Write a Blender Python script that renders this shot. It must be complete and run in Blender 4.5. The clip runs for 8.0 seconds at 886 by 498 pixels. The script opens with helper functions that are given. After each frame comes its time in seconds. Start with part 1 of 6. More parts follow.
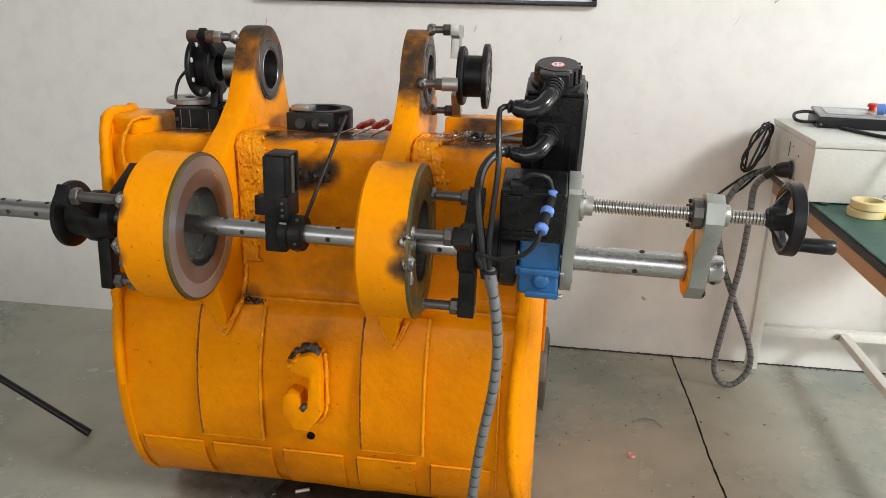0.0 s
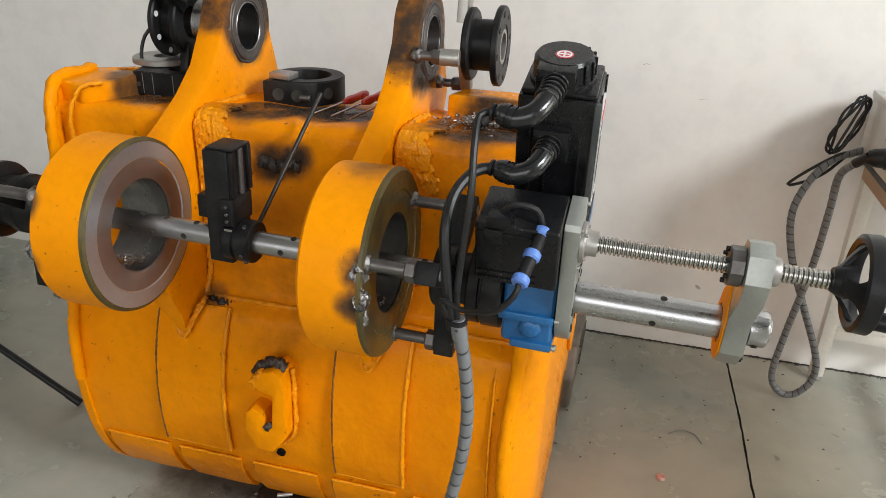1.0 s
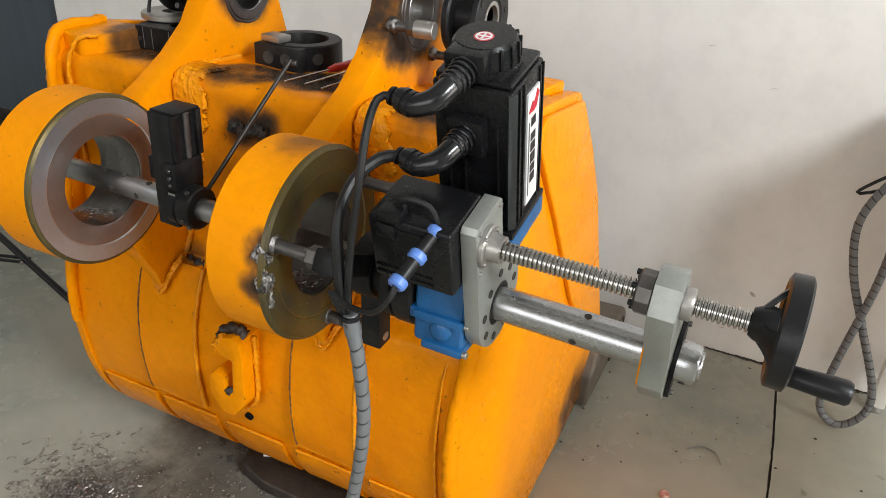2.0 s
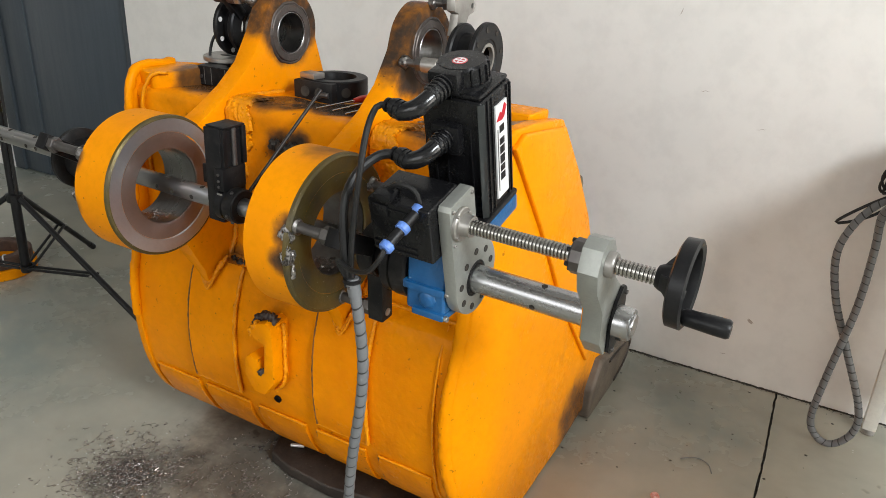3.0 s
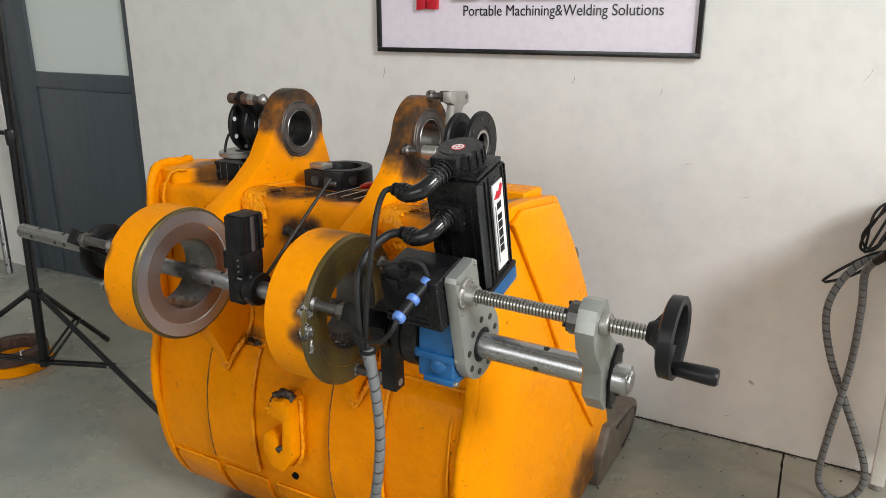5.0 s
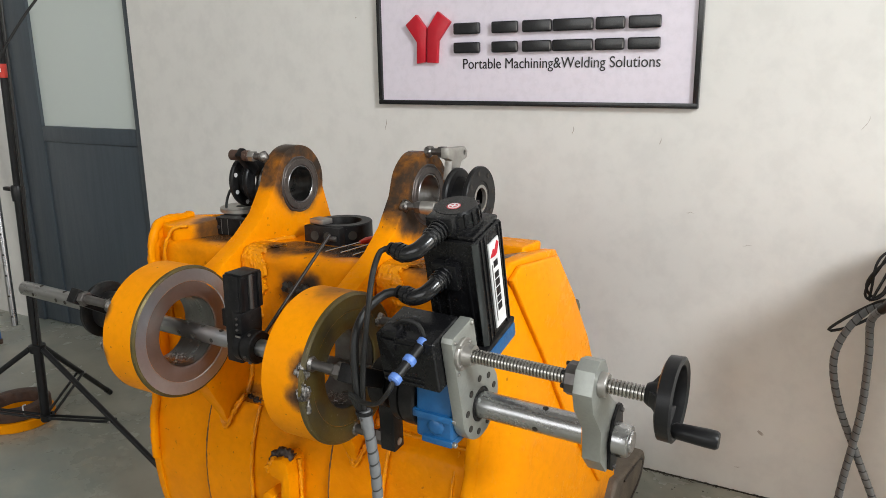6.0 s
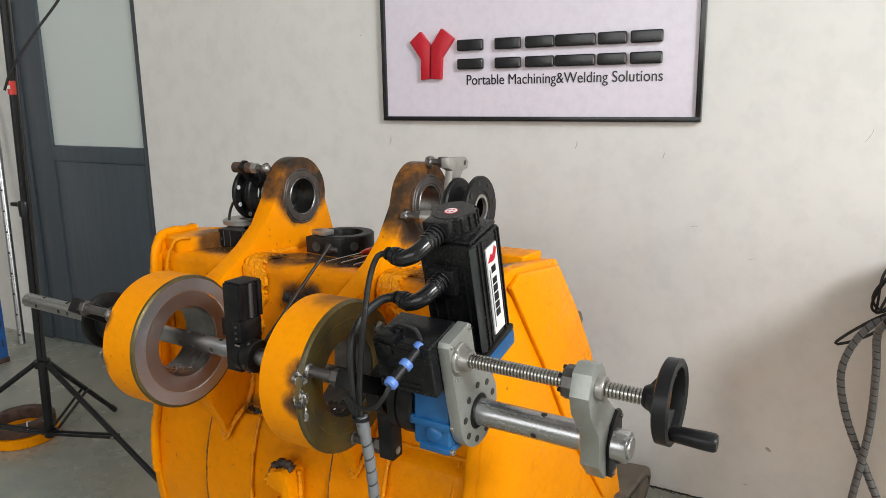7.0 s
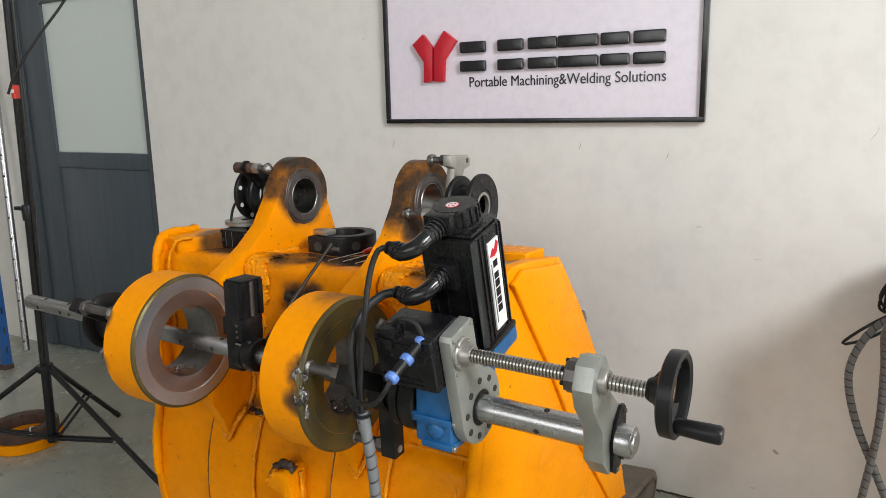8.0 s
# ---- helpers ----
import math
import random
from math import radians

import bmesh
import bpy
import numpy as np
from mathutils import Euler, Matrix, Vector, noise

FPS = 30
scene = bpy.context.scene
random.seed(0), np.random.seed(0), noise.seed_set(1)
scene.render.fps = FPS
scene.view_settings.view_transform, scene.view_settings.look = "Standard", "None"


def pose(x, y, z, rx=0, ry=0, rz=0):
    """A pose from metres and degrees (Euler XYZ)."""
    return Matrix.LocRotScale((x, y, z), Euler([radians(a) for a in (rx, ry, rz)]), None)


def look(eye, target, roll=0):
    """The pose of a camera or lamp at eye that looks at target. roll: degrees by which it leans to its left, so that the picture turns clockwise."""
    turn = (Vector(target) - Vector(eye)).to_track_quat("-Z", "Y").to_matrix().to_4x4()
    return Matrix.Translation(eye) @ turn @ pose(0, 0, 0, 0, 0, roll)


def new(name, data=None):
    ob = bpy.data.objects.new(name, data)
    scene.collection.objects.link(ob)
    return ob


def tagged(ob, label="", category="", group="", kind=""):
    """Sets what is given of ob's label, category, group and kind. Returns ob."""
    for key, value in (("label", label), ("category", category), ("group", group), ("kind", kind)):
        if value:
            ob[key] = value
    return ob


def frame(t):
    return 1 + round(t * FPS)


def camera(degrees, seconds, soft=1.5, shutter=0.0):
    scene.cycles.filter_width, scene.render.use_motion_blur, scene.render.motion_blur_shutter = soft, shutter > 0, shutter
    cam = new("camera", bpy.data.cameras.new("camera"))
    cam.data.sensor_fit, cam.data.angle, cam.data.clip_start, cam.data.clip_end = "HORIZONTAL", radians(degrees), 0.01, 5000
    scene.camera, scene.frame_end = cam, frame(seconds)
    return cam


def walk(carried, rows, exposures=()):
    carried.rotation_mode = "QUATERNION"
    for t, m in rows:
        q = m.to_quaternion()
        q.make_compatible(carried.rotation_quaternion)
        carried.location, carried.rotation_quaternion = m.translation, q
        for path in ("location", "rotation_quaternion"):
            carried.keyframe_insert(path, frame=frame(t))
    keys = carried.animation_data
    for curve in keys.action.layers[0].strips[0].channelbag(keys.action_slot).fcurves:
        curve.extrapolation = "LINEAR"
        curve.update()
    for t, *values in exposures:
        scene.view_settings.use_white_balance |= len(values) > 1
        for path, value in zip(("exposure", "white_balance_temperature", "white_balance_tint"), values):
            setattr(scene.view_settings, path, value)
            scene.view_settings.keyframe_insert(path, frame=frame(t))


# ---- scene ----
cam = camera(61.0, 8.0, soft=0.7)
PATH = [
    (0, (-0.019, -0.126, 1.441), (-0.291, 1.751, 0.807), 1.2),
    (0.5, (0.068, 0.026, 1.465), (-0.283, 1.855, 0.734), 1.5),
    (1, (0.09, 0.258, 1.513), (-0.356, 2.021, 0.682), 2.1),
    (1.5, (0.172, 0.422, 1.524), (-0.381, 2.102, 0.591), 2.6),
    (1.7, (0.247, 0.458, 1.527), (-0.383, 2.102, 0.579), 3.0),
    (2.8, (0.552, 0.320, 1.535), (-0.327, 1.917, 0.712), 2.6),
    (3, (0.583, 0.244, 1.53), (-0.304, 1.853, 0.739), 2.6),
    (3.5, (0.638, 0.152, 1.532), (-0.262, 1.778, 0.794), 2.1),
    (4, (0.644, 0.121, 1.541), (-0.269, 1.757, 0.841), 1.2),
    (4.5, (0.63, 0.129, 1.541), (-0.291, 1.782, 0.896), 0.5),
    (6, (0.644, 0.162, 1.579), (-0.32, 1.849, 1.103), -0.8),
    (6.5, (0.655, 0.165, 1.566), (-0.325, 1.854, 1.131), -1.0),
    (7, (0.666, 0.168, 1.544), (-0.326, 1.855, 1.13), -1.0),
    (7.5, (0.676, 0.168, 1.525), (-0.324, 1.854, 1.126), -1.2),
    (8, (0.669, 0.177, 1.514), (-0.337, 1.861, 1.125), -1.3),
]
walk(cam, [(t, look(eye, target, roll)) for t, eye, target, roll in PATH], [(0, -0.06), (1.7, -0.06), (4.0, -0.12), (6.5, -0.18), (8.0, -0.18)])

# ---- world and light ----
world = bpy.data.worlds.new("world")
scene.world = world
world.use_nodes = True
wn = world.node_tree
sky = wn.nodes.new("ShaderNodeTexSky")
sky.sky_type, sky.sun_disc = "NISHITA", False
sky.sun_elevation, sky.sun_rotation = radians(40), radians(120)
wn.links.new(sky.outputs[0], wn.nodes["Background"].inputs[0])
wn.nodes["Background"].inputs[1].default_value = 0.12


def window_lamp(name, place, target, width, height, watts, colour):
    lamp = bpy.data.lights.new(name, "AREA")
    lamp.shape, lamp.size, lamp.size_y, lamp.energy, lamp.color = "RECTANGLE", width, height, watts, colour
    ob = new(name, lamp)
    ob.matrix_world = look(place, target)
    return ob


# room: x from WEST to EAST, y from SOUTH to NORTH
WEST, EAST, SOUTH, NORTH, HIGH = -5.4, 4.6, -4.2, 2.909, 5.6
window_lamp("daylight_east", (EAST - 0.03, -0.7, 4.0), (0, 2.0, 0.9), 1.5, 1.3, 375, (0.93, 0.975, 1.0))
window_lamp("daylight_doorway", (EAST - 0.03, 1.2, 1.15), (0.5, 2.2, 0.3), 1.8, 2.1, 80, (1.0, 0.95, 0.87))
# unseen south lamp, added as soft frontal fill
window_lamp("daylight_south", (-0.6, SOUTH + 0.03, 2.6), (-0.6, 0, 2.0), 5.0, 2.4, 112, (1.0, 0.985, 0.955))


# ---- materials ----
def mix(nt, a, b, fac, blend="MIX"):
    n = nt.nodes.new("ShaderNodeMix")
    n.data_type, n.blend_type = "RGBA", blend
    for sock, v in ((n.inputs[0], fac), (n.inputs[6], a), (n.inputs[7], b)):
        if isinstance(v, bpy.types.NodeSocket):
            nt.links.new(v, sock)
        elif isinstance(v, tuple):
            sock.default_value = (*v[:3], 1)
        else:
            sock.default_value = v
    return n.outputs[2]


def calc(nt, op, a, b=0.0, clamp=False):
    n = nt.nodes.new("ShaderNodeMath")
    n.operation, n.use_clamp = op, clamp
    for sock, v in zip(n.inputs, (a, b)):
        if isinstance(v, bpy.types.NodeSocket):
            nt.links.new(v, sock)
        else:
            sock.default_value = v
    return n.outputs[0]


def noise_out(nt, coord, scale, detail=4, rough=0.6, stretch=(1, 1, 1)):
    if stretch != (1, 1, 1):
        m = nt.nodes.new("ShaderNodeMapping")
        m.inputs["Scale"].default_value = stretch
        nt.links.new(coord, m.inputs[0])
        coord = m.outputs[0]
    n = nt.nodes.new("ShaderNodeTexNoise")
    nt.links.new(coord, n.inputs["Vector"])
    n.inputs["Scale"].default_value, n.inputs["Detail"].default_value, n.inputs["Roughness"].default_value = scale, detail, rough
    return n.outputs[0]


def band(nt, value, low, high):
    n = nt.nodes.new("ShaderNodeMapRange")
    n.interpolation_type = "SMOOTHSTEP"
    nt.links.new(value, n.inputs[0])
    n.inputs[1].default_value, n.inputs[2].default_value = low, high
    return n.outputs[0]


def turned(m, amount):
    """Circular machining grain round the x axis."""
    nt = m.node_tree
    t = nt.nodes.new("ShaderNodeTangent")
    t.direction_type, t.axis = "RADIAL", "X"
    bsdf = nt.nodes["Principled BSDF"]
    nt.links.new(t.outputs[0], bsdf.inputs["Tangent"])
    bsdf.inputs["Anisotropic"].default_value = amount
    return m


def near(nt, coord, place, inner, outer):
    """1 at a place, 0 beyond outer metres."""
    n = nt.nodes.new("ShaderNodeVectorMath")
    n.operation = "DISTANCE"
    nt.links.new(coord, n.inputs[0])
    n.inputs[1].default_value = place
    return calc(nt, "SUBTRACT", 1.0, band(nt, n.outputs["Value"], inner, outer))


def material(name, colour, rough=0.5, metal=0.0, second=None, scale=6.0, amount=0.5, fine=60.0, specks=None, speck_amount=0.0,
             bump=0.1, bump_scale=150.0, stretch=(1, 1, 1), stains_and_shade=(), stain_shade_colour=(0.040, 0.029, 0.022), coat=0.0, spread=0.12, bump_dist=0.002, gloss=0.5, dirt_shade=(), dirt_shade_colour=(0.20, 0.07, 0.008)):
    m = bpy.data.materials.new(name)
    m.use_nodes = True
    nt = m.node_tree
    bsdf = nt.nodes["Principled BSDF"]
    coord = nt.nodes.new("ShaderNodeTexCoord").outputs["Object"]
    large = noise_out(nt, coord, scale, 5, 0.6, stretch)
    small = noise_out(nt, coord, fine, 4, 0.65, stretch)
    second = second or tuple(c * 0.8 for c in colour)
    out = mix(nt, colour, second, calc(nt, "MULTIPLY", band(nt, large, 0.38, 0.68), amount))
    out = mix(nt, out, tuple(c * 0.86 for c in colour), calc(nt, "MULTIPLY", band(nt, small, 0.4, 0.7), 0.5))
    wear = None
    if speck_amount:
        dots = noise_out(nt, coord, fine * 1.7, 2, 0.5)
        patch = band(nt, noise_out(nt, coord, scale * 1.6, 3), 0.42, 0.62)
        wear = calc(nt, "MULTIPLY", band(nt, dots, 0.70 - 0.05 * speck_amount, 0.74), patch)
        out = mix(nt, out, specks, calc(nt, "MULTIPLY", wear, min(1.0, 0.55 + 0.3 * speck_amount)))
    for place, inner, outer, strength in dirt_shade:
        cloudy = calc(nt, "MULTIPLY", near(nt, coord, place, inner, outer), band(nt, noise_out(nt, coord, 9.0, 5, 0.65), 0.25, 0.75))
        out = mix(nt, out, dirt_shade_colour, calc(nt, "MULTIPLY", cloudy, strength))
    for place, inner, outer, strength in stains_and_shade:
        cloud = calc(nt, "ADD", calc(nt, "MULTIPLY", calc(nt, "SUBTRACT", noise_out(nt, coord, 13.0, 3, 0.55), 0.5), 0.9), calc(nt, "MULTIPLY", calc(nt, "SUBTRACT", noise_out(nt, coord, 60.0, 4, 0.7), 0.5), 0.35))
        ragged = band(nt, calc(nt, "ADD", near(nt, coord, place, inner, outer), calc(nt, "MULTIPLY", cloud, band(nt, near(nt, coord, place, inner, outer), 0.0, 0.25))), 0.28, 1.12)
        out = mix(nt, out, stain_shade_colour, calc(nt, "MULTIPLY", ragged, strength))
    nt.links.new(out, bsdf.inputs["Base Color"])
    r = calc(nt, "ADD", calc(nt, "MULTIPLY", calc(nt, "SUBTRACT", large, 0.5), spread * 2), calc(nt, "ADD", calc(nt, "MULTIPLY", calc(nt, "SUBTRACT", small, 0.5), spread), rough), True)
    nt.links.new(r, bsdf.inputs["Roughness"])
    bsdf.inputs["Metallic"].default_value = metal
    bsdf.inputs["Coat Weight"].default_value = coat
    bsdf.inputs["Coat Roughness"].default_value = 0.15
    bsdf.inputs["Specular IOR Level"].default_value = gloss
    b = nt.nodes.new("ShaderNodeBump")
    b.inputs["Strength"].default_value, b.inputs["Distance"].default_value = bump, bump_dist
    grain = noise_out(nt, coord, bump_scale, 4, 0.6, stretch)
    nt.links.new(calc(nt, "ADD", grain, calc(nt, "MULTIPLY", large, 1.5)), b.inputs["Height"])
    nt.links.new(b.outputs[0], bsdf.inputs["Normal"])
    return m


BAR = (1.373, 0.949)      # boring bar's axis: y, z
TOP = (1.822, 1.252)      # upper bores' axis: y, z
ORANGE = (0.84, 0.285, 0.001)
ORANGE_DULL = (0.72, 0.225, 0.002)
SOOT = [((-0.285, 1.235, 0.995), 0.020, 0.062, 1.0), ((-0.288, 1.225, 0.945), 0.018, 0.058, 1.0), ((-0.89, 1.235, 1.03), 0.01, 0.05, 1.0), ((-0.89, 1.225, 0.93), 0.01, 0.05, 1.0),
        ((-0.61, 1.57, 1.03), 0.015, 0.085, 1.0), ((-0.555, 1.57, 1.035), 0.015, 0.075, 1.0), ((-0.745, 1.55, 0.71), 0.01, 0.06, 0.75),
        ((-0.80, 1.825, 1.285), 0.095, 0.155, 1.0), ((-0.375, 1.80, 1.285), 0.115, 0.185, 1.0), ((-0.36, 1.71, 1.20), 0.01, 0.085, 1.0),
        ((-0.20, 1.70, 1.11), 0.09, 0.16, 1.0), ((-0.66, 1.67, 1.115), 0.06, 0.12, 1.0), ((-0.52, 1.71, 1.11), 0.07, 0.12, 1.0),
        ((-0.95, 1.72, 1.11), 0.09, 0.15, 0.9), ((-0.545, 1.37, 0.675), 0.005, 0.05, 0.9), ((-0.57, 1.40, 0.51), 0.0, 0.04, 0.8),
        ((-0.04, 2.28, 0.08), 0.06, 0.26, 0.9), ((-0.32, 1.39, 1.108), 0.01, 0.10, 0.6), ((-0.33, 1.40, 0.79), 0.0, 0.05, 0.8), ((-0.70, 1.40, 0.79), 0.0, 0.05, 0.9)]
# brown grime, together with the hollow's shade painted into the shell colour
GRIME_SHADE = [((-0.60, 1.58, 0.90), 0.12, 0.36, 0.45), ((-0.20, 1.58, 0.95), 0.05, 0.30, 0.5), ((-0.95, 1.60, 1.02), 0.05, 0.22, 0.45), ((-0.58, 1.55, 0.70), 0.05, 0.20, 0.5), ((-0.75, 1.52, 0.25), 0.0, 0.35, 0.35), ((-0.2, 1.45, 0.7), 0.0, 0.2, 0.35)]
paint = material("orange_paint", (0.84, 0.280, 0.001), 0.26, 0, ORANGE_DULL, 3.2, 0.55, 45, (0.12, 0.05, 0.01), 0.35, 0.5, 30, stains_and_shade=SOOT, coat=0.0, bump_dist=0.004, gloss=0.05)
paint_ring = material("orange_ring_paint", ORANGE, 0.45, 0, ORANGE_DULL, 5, 0.35, 60, (0.10, 0.045, 0.015), 0.3, 0.10, 220, stains_and_shade=SOOT, gloss=0.07)
paint_shell = material("orange_shell_paint", (0.84, 0.272, 0.001), 0.24, 0, (0.68, 0.185, 0.002), 2.6, 0.8, 40, (0.10, 0.045, 0.012), 0.4, 0.6, 22, stains_and_shade=SOOT, coat=0.02, bump_dist=0.006, gloss=0.06, dirt_shade=GRIME_SHADE)
weld_paint = material("painted_weld", (0.86, 0.305, 0.002), 0.30, 0, (0.66, 0.21, 0.004), 25, 0.6, 120, (0.05, 0.03, 0.02), 0.8, 0.5, 90, stains_and_shade=SOOT, coat=0.06, dirt_shade=GRIME_SHADE, bump_dist=0.005, gloss=0.2)
weld_steel = material("raw_weld", (0.30, 0.285, 0.27), 0.36, 0.9, (0.03, 0.025, 0.022), 75, 1.0, 160, bump=0.9, bump_scale=180)
boss_steel = material("heat_tinted_steel", (0.085, 0.072, 0.066), 0.45, 0.55, (0.05, 0.034, 0.028), 18, 0.8, 120, (0.22, 0.14, 0.10), 0.7, 0.5, 90)
# grimy seam lines that also carry the plate edges' shade in their colour
seam_dirt_shade = material("seam_dirt_shade", (0.10, 0.040, 0.008), 0.7, 0, (0.30, 0.10, 0.008), 30, 0.8)
soot_steel = material("sooty_steel", (0.02, 0.017, 0.015), 0.5, 0.5, (0.10, 0.09, 0.08), 60, 0.7, 160, bump=0.9, bump_scale=140)
bore_steel = material("bored_steel", (0.30, 0.30, 0.30), 0.30, 1.0, (0.20, 0.18, 0.17), 10, 0.5, 90, bump=0.2, bump_scale=60, stretch=(8, 1, 1))
face_bright = turned(material("turned_face_bright", (0.42, 0.44, 0.465), 0.30, 0.8, (0.37, 0.385, 0.40), 12, 0.5, 130, bump=0.03, bump_scale=240, spread=0.03), 0.7)
face_brown = turned(material("turned_face_brown", (0.28, 0.242, 0.225), 0.32, 0.8, (0.21, 0.17, 0.155), 9, 0.7, 110, bump=0.03, bump_scale=240, spread=0.04), 0.7)
face_olive = material("oxidised_face", (0.105, 0.078, 0.022), 0.40, 0.5, (0.055, 0.048, 0.034), 14, 0.8, 110, (0.3, 0.28, 0.2), 0.6, 0.2, 160)
bar_steel = material("ground_bar_steel", (0.44, 0.44, 0.445), 0.30, 1.0, (0.35, 0.35, 0.355), 7, 0.5, 140, bump=0.025, bump_scale=300, stretch=(0.3, 1, 1))
screw_steel = material("screw_steel", (0.50, 0.49, 0.47), 0.24, 1.0, (0.45, 0.43, 0.40), 30, 0.5, 160, bump=0.05)
dark_steel = material("dark_steel", (0.16, 0.15, 0.145), 0.42, 0.85, (0.09, 0.08, 0.075), 25, 0.6, 130, bump=0.2)
grey_steel = material("grey_steel", (0.40, 0.385, 0.36), 0.40, 0.8, (0.27, 0.25, 0.23), 22, 0.6, 130, bump=0.15)
black_oxide = material("black_oxide", (0.008, 0.008, 0.009), 0.42, 0.10, (0.03, 0.028, 0.026), 20, 0.6, 150, (0.12, 0.11, 0.10), 0.12, 0.03, 400, gloss=0.2)
motor_black = material("motor_black", (0.006, 0.006, 0.007), 0.27, 0.0, (0.011, 0.011, 0.011), 16, 0.5, 160, bump=0.006, bump_scale=500, gloss=0.28, spread=0.03)
plastic_black = material("black_plastic", (0.009, 0.009, 0.010), 0.36, 0.0, (0.016, 0.016, 0.016), 18, 0.5, 160, bump=0.08, bump_scale=260, gloss=0.25)
glossy_black = material("glossy_black_plastic", (0.008, 0.008, 0.009), 0.20, 0.0, (0.014, 0.014, 0.014), 18, 0.5, 160, bump=0.05, bump_scale=260, gloss=0.5)
corner_glint = material("corner_glint", (0.05, 0.055, 0.055), 0.22, 0.5, (0.035, 0.038, 0.038), 20, 0.4, 120, bump=0.01)
rod_black = material("blackened_rod", (0.045, 0.042, 0.040), 0.42, 0.6, (0.025, 0.022, 0.020), 30, 0.6, 130, bump=0.1)
rubber_black = material("rubber_black", (0.009, 0.009, 0.009), 0.45, 0.0, (0.017, 0.017, 0.017), 25, 0.5, 160, bump=0.08, gloss=0.35)
plate_grey = material("anodised_plate", (0.33, 0.34, 0.315), 0.40, 0.5, (0.28, 0.29, 0.27), 14, 0.5, 150, bump=0.06, bump_scale=300)
cast_blue = material("blue_casting", (0.007, 0.092, 0.25), 0.36, 0.0, (0.005, 0.062, 0.18), 22, 0.6, 140, (0.05, 0.10, 0.16), 0.4, 0.35, 160, coat=0.15)
clip_blue = material("blue_plastic", (0.10, 0.21, 0.56), 0.40, 0.0, (0.08, 0.17, 0.46), 30, 0.4, 120, bump=0.05)
hose_grey = material("grey_spiral_wrap", (0.15, 0.155, 0.16), 0.46, 0.0, (0.11, 0.115, 0.12), 12, 0.6, 120, bump=0.08)
hose_gap = material("wrap_gap", (0.03, 0.03, 0.03), 0.6)
red_plastic = material("red_plastic", (0.55, 0.03, 0.015), 0.3, 0, (0.4, 0.02, 0.012), 40, 0.5, coat=0.3)
red_paint = material("red_logo", (0.50, 0.006, 0.020), 0.35)
black_letter = material("black_acrylic", (0.012, 0.012, 0.014), 0.2)
sign_white = material("sign_panel", (0.74, 0.68, 0.76), 0.32, 0, (0.70, 0.64, 0.72), 1.5, 0.5, 30, bump=0.01)
sticker_white = material("sticker_white", (0.74, 0.74, 0.74), 0.35)
sticker_red = material("sticker_red", (0.5, 0.05, 0.06), 0.4)
wall_paint = material("wall_paint", (0.70, 0.682, 0.652), 0.62, 0, (0.68, 0.660, 0.627), 0.8, 0.4, 9, (0.55, 0.52, 0.47), 0.0, 0.06, 60, spread=0.06)
ceiling_paint = material("ceiling_paint", (0.46, 0.455, 0.44), 0.7, 0, None, 1.5, 0.4, 20)
# first dark patch: the bucket's shade on the floor, painted into its colour
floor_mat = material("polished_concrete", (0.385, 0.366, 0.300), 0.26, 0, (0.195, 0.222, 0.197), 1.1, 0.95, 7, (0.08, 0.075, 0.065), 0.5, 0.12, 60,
                     stains_and_shade=[((-0.62, 1.70, 0.0), 0.25, 0.75, 0.75), ((-1.0, 1.35, 0.0), 0.05, 0.32, 0.3), ((0.15, 2.75, 0), 0.0, 0.35, 0.25)], stain_shade_colour=(0.045, 0.042, 0.038), spread=0.16)
hole_black = material("hole_black", (0.004, 0.004, 0.004), 0.9, gloss=0.1)
# grimy joints; also the hole discs, where inner shade is painted dark
joint_dark = material("joint_dirt_hole_shade", (0.025, 0.022, 0.018), 0.9, 0, (0.06, 0.05, 0.04), 30, 0.8)
door_wood = material("slate_door", (0.052, 0.066, 0.080), 0.42, 0, (0.042, 0.054, 0.066), 5, 0.8, 40, bump=0.15, bump_scale=40, stretch=(6, 6, 0.4))
door_frame_mat = material("slate_frame", (0.046, 0.058, 0.070), 0.42, 0, None, 6, 0.5, 40)
white_enamel = material("white_enamel", (0.68, 0.67, 0.62), 0.38, 0, (0.60, 0.585, 0.53), 5, 0.6, 60, (0.35, 0.30, 0.22), 0.3, 0.08)
cabinet_grey = material("cabinet_grey", (0.60, 0.60, 0.56), 0.42, 0, (0.55, 0.55, 0.51), 4, 0.5, 70, bump=0.06, bump_scale=320)
bench_green = material("green_bench_mat", (0.030, 0.105, 0.082), 0.5, 0, (0.022, 0.075, 0.06), 5, 0.7, 70, (0.12, 0.16, 0.13), 0.3, 0.15)
bench_wood = material("bench_wood", (0.42, 0.28, 0.17), 0.6, 0, (0.33, 0.21, 0.12), 8, 0.7, 60, stretch=(1, 0.15, 1))
tape_cream = material("cream_tape", (0.70, 0.58, 0.30), 0.35, 0, (0.6, 0.48, 0.22), 20, 0.6)
yellow_plastic = material("yellow_plastic", (0.80, 0.62, 0.02), 0.4)
blue_shelf = material("blue_shelf_steel", (0.02, 0.10, 0.32), 0.4)
rust = material("rusty_steel", (0.11, 0.062, 0.045), 0.6, 0.4, (0.06, 0.04, 0.032), 20, 0.8, 100, (0.25, 0.2, 0.16), 0.6, 0.4)
worn_steel = material("worn_muddy_steel", (0.155, 0.125, 0.095), 0.62, 0.3, (0.09, 0.075, 0.06), 12, 0.8, 80, (0.3, 0.26, 0.2), 0.6, 0.5)
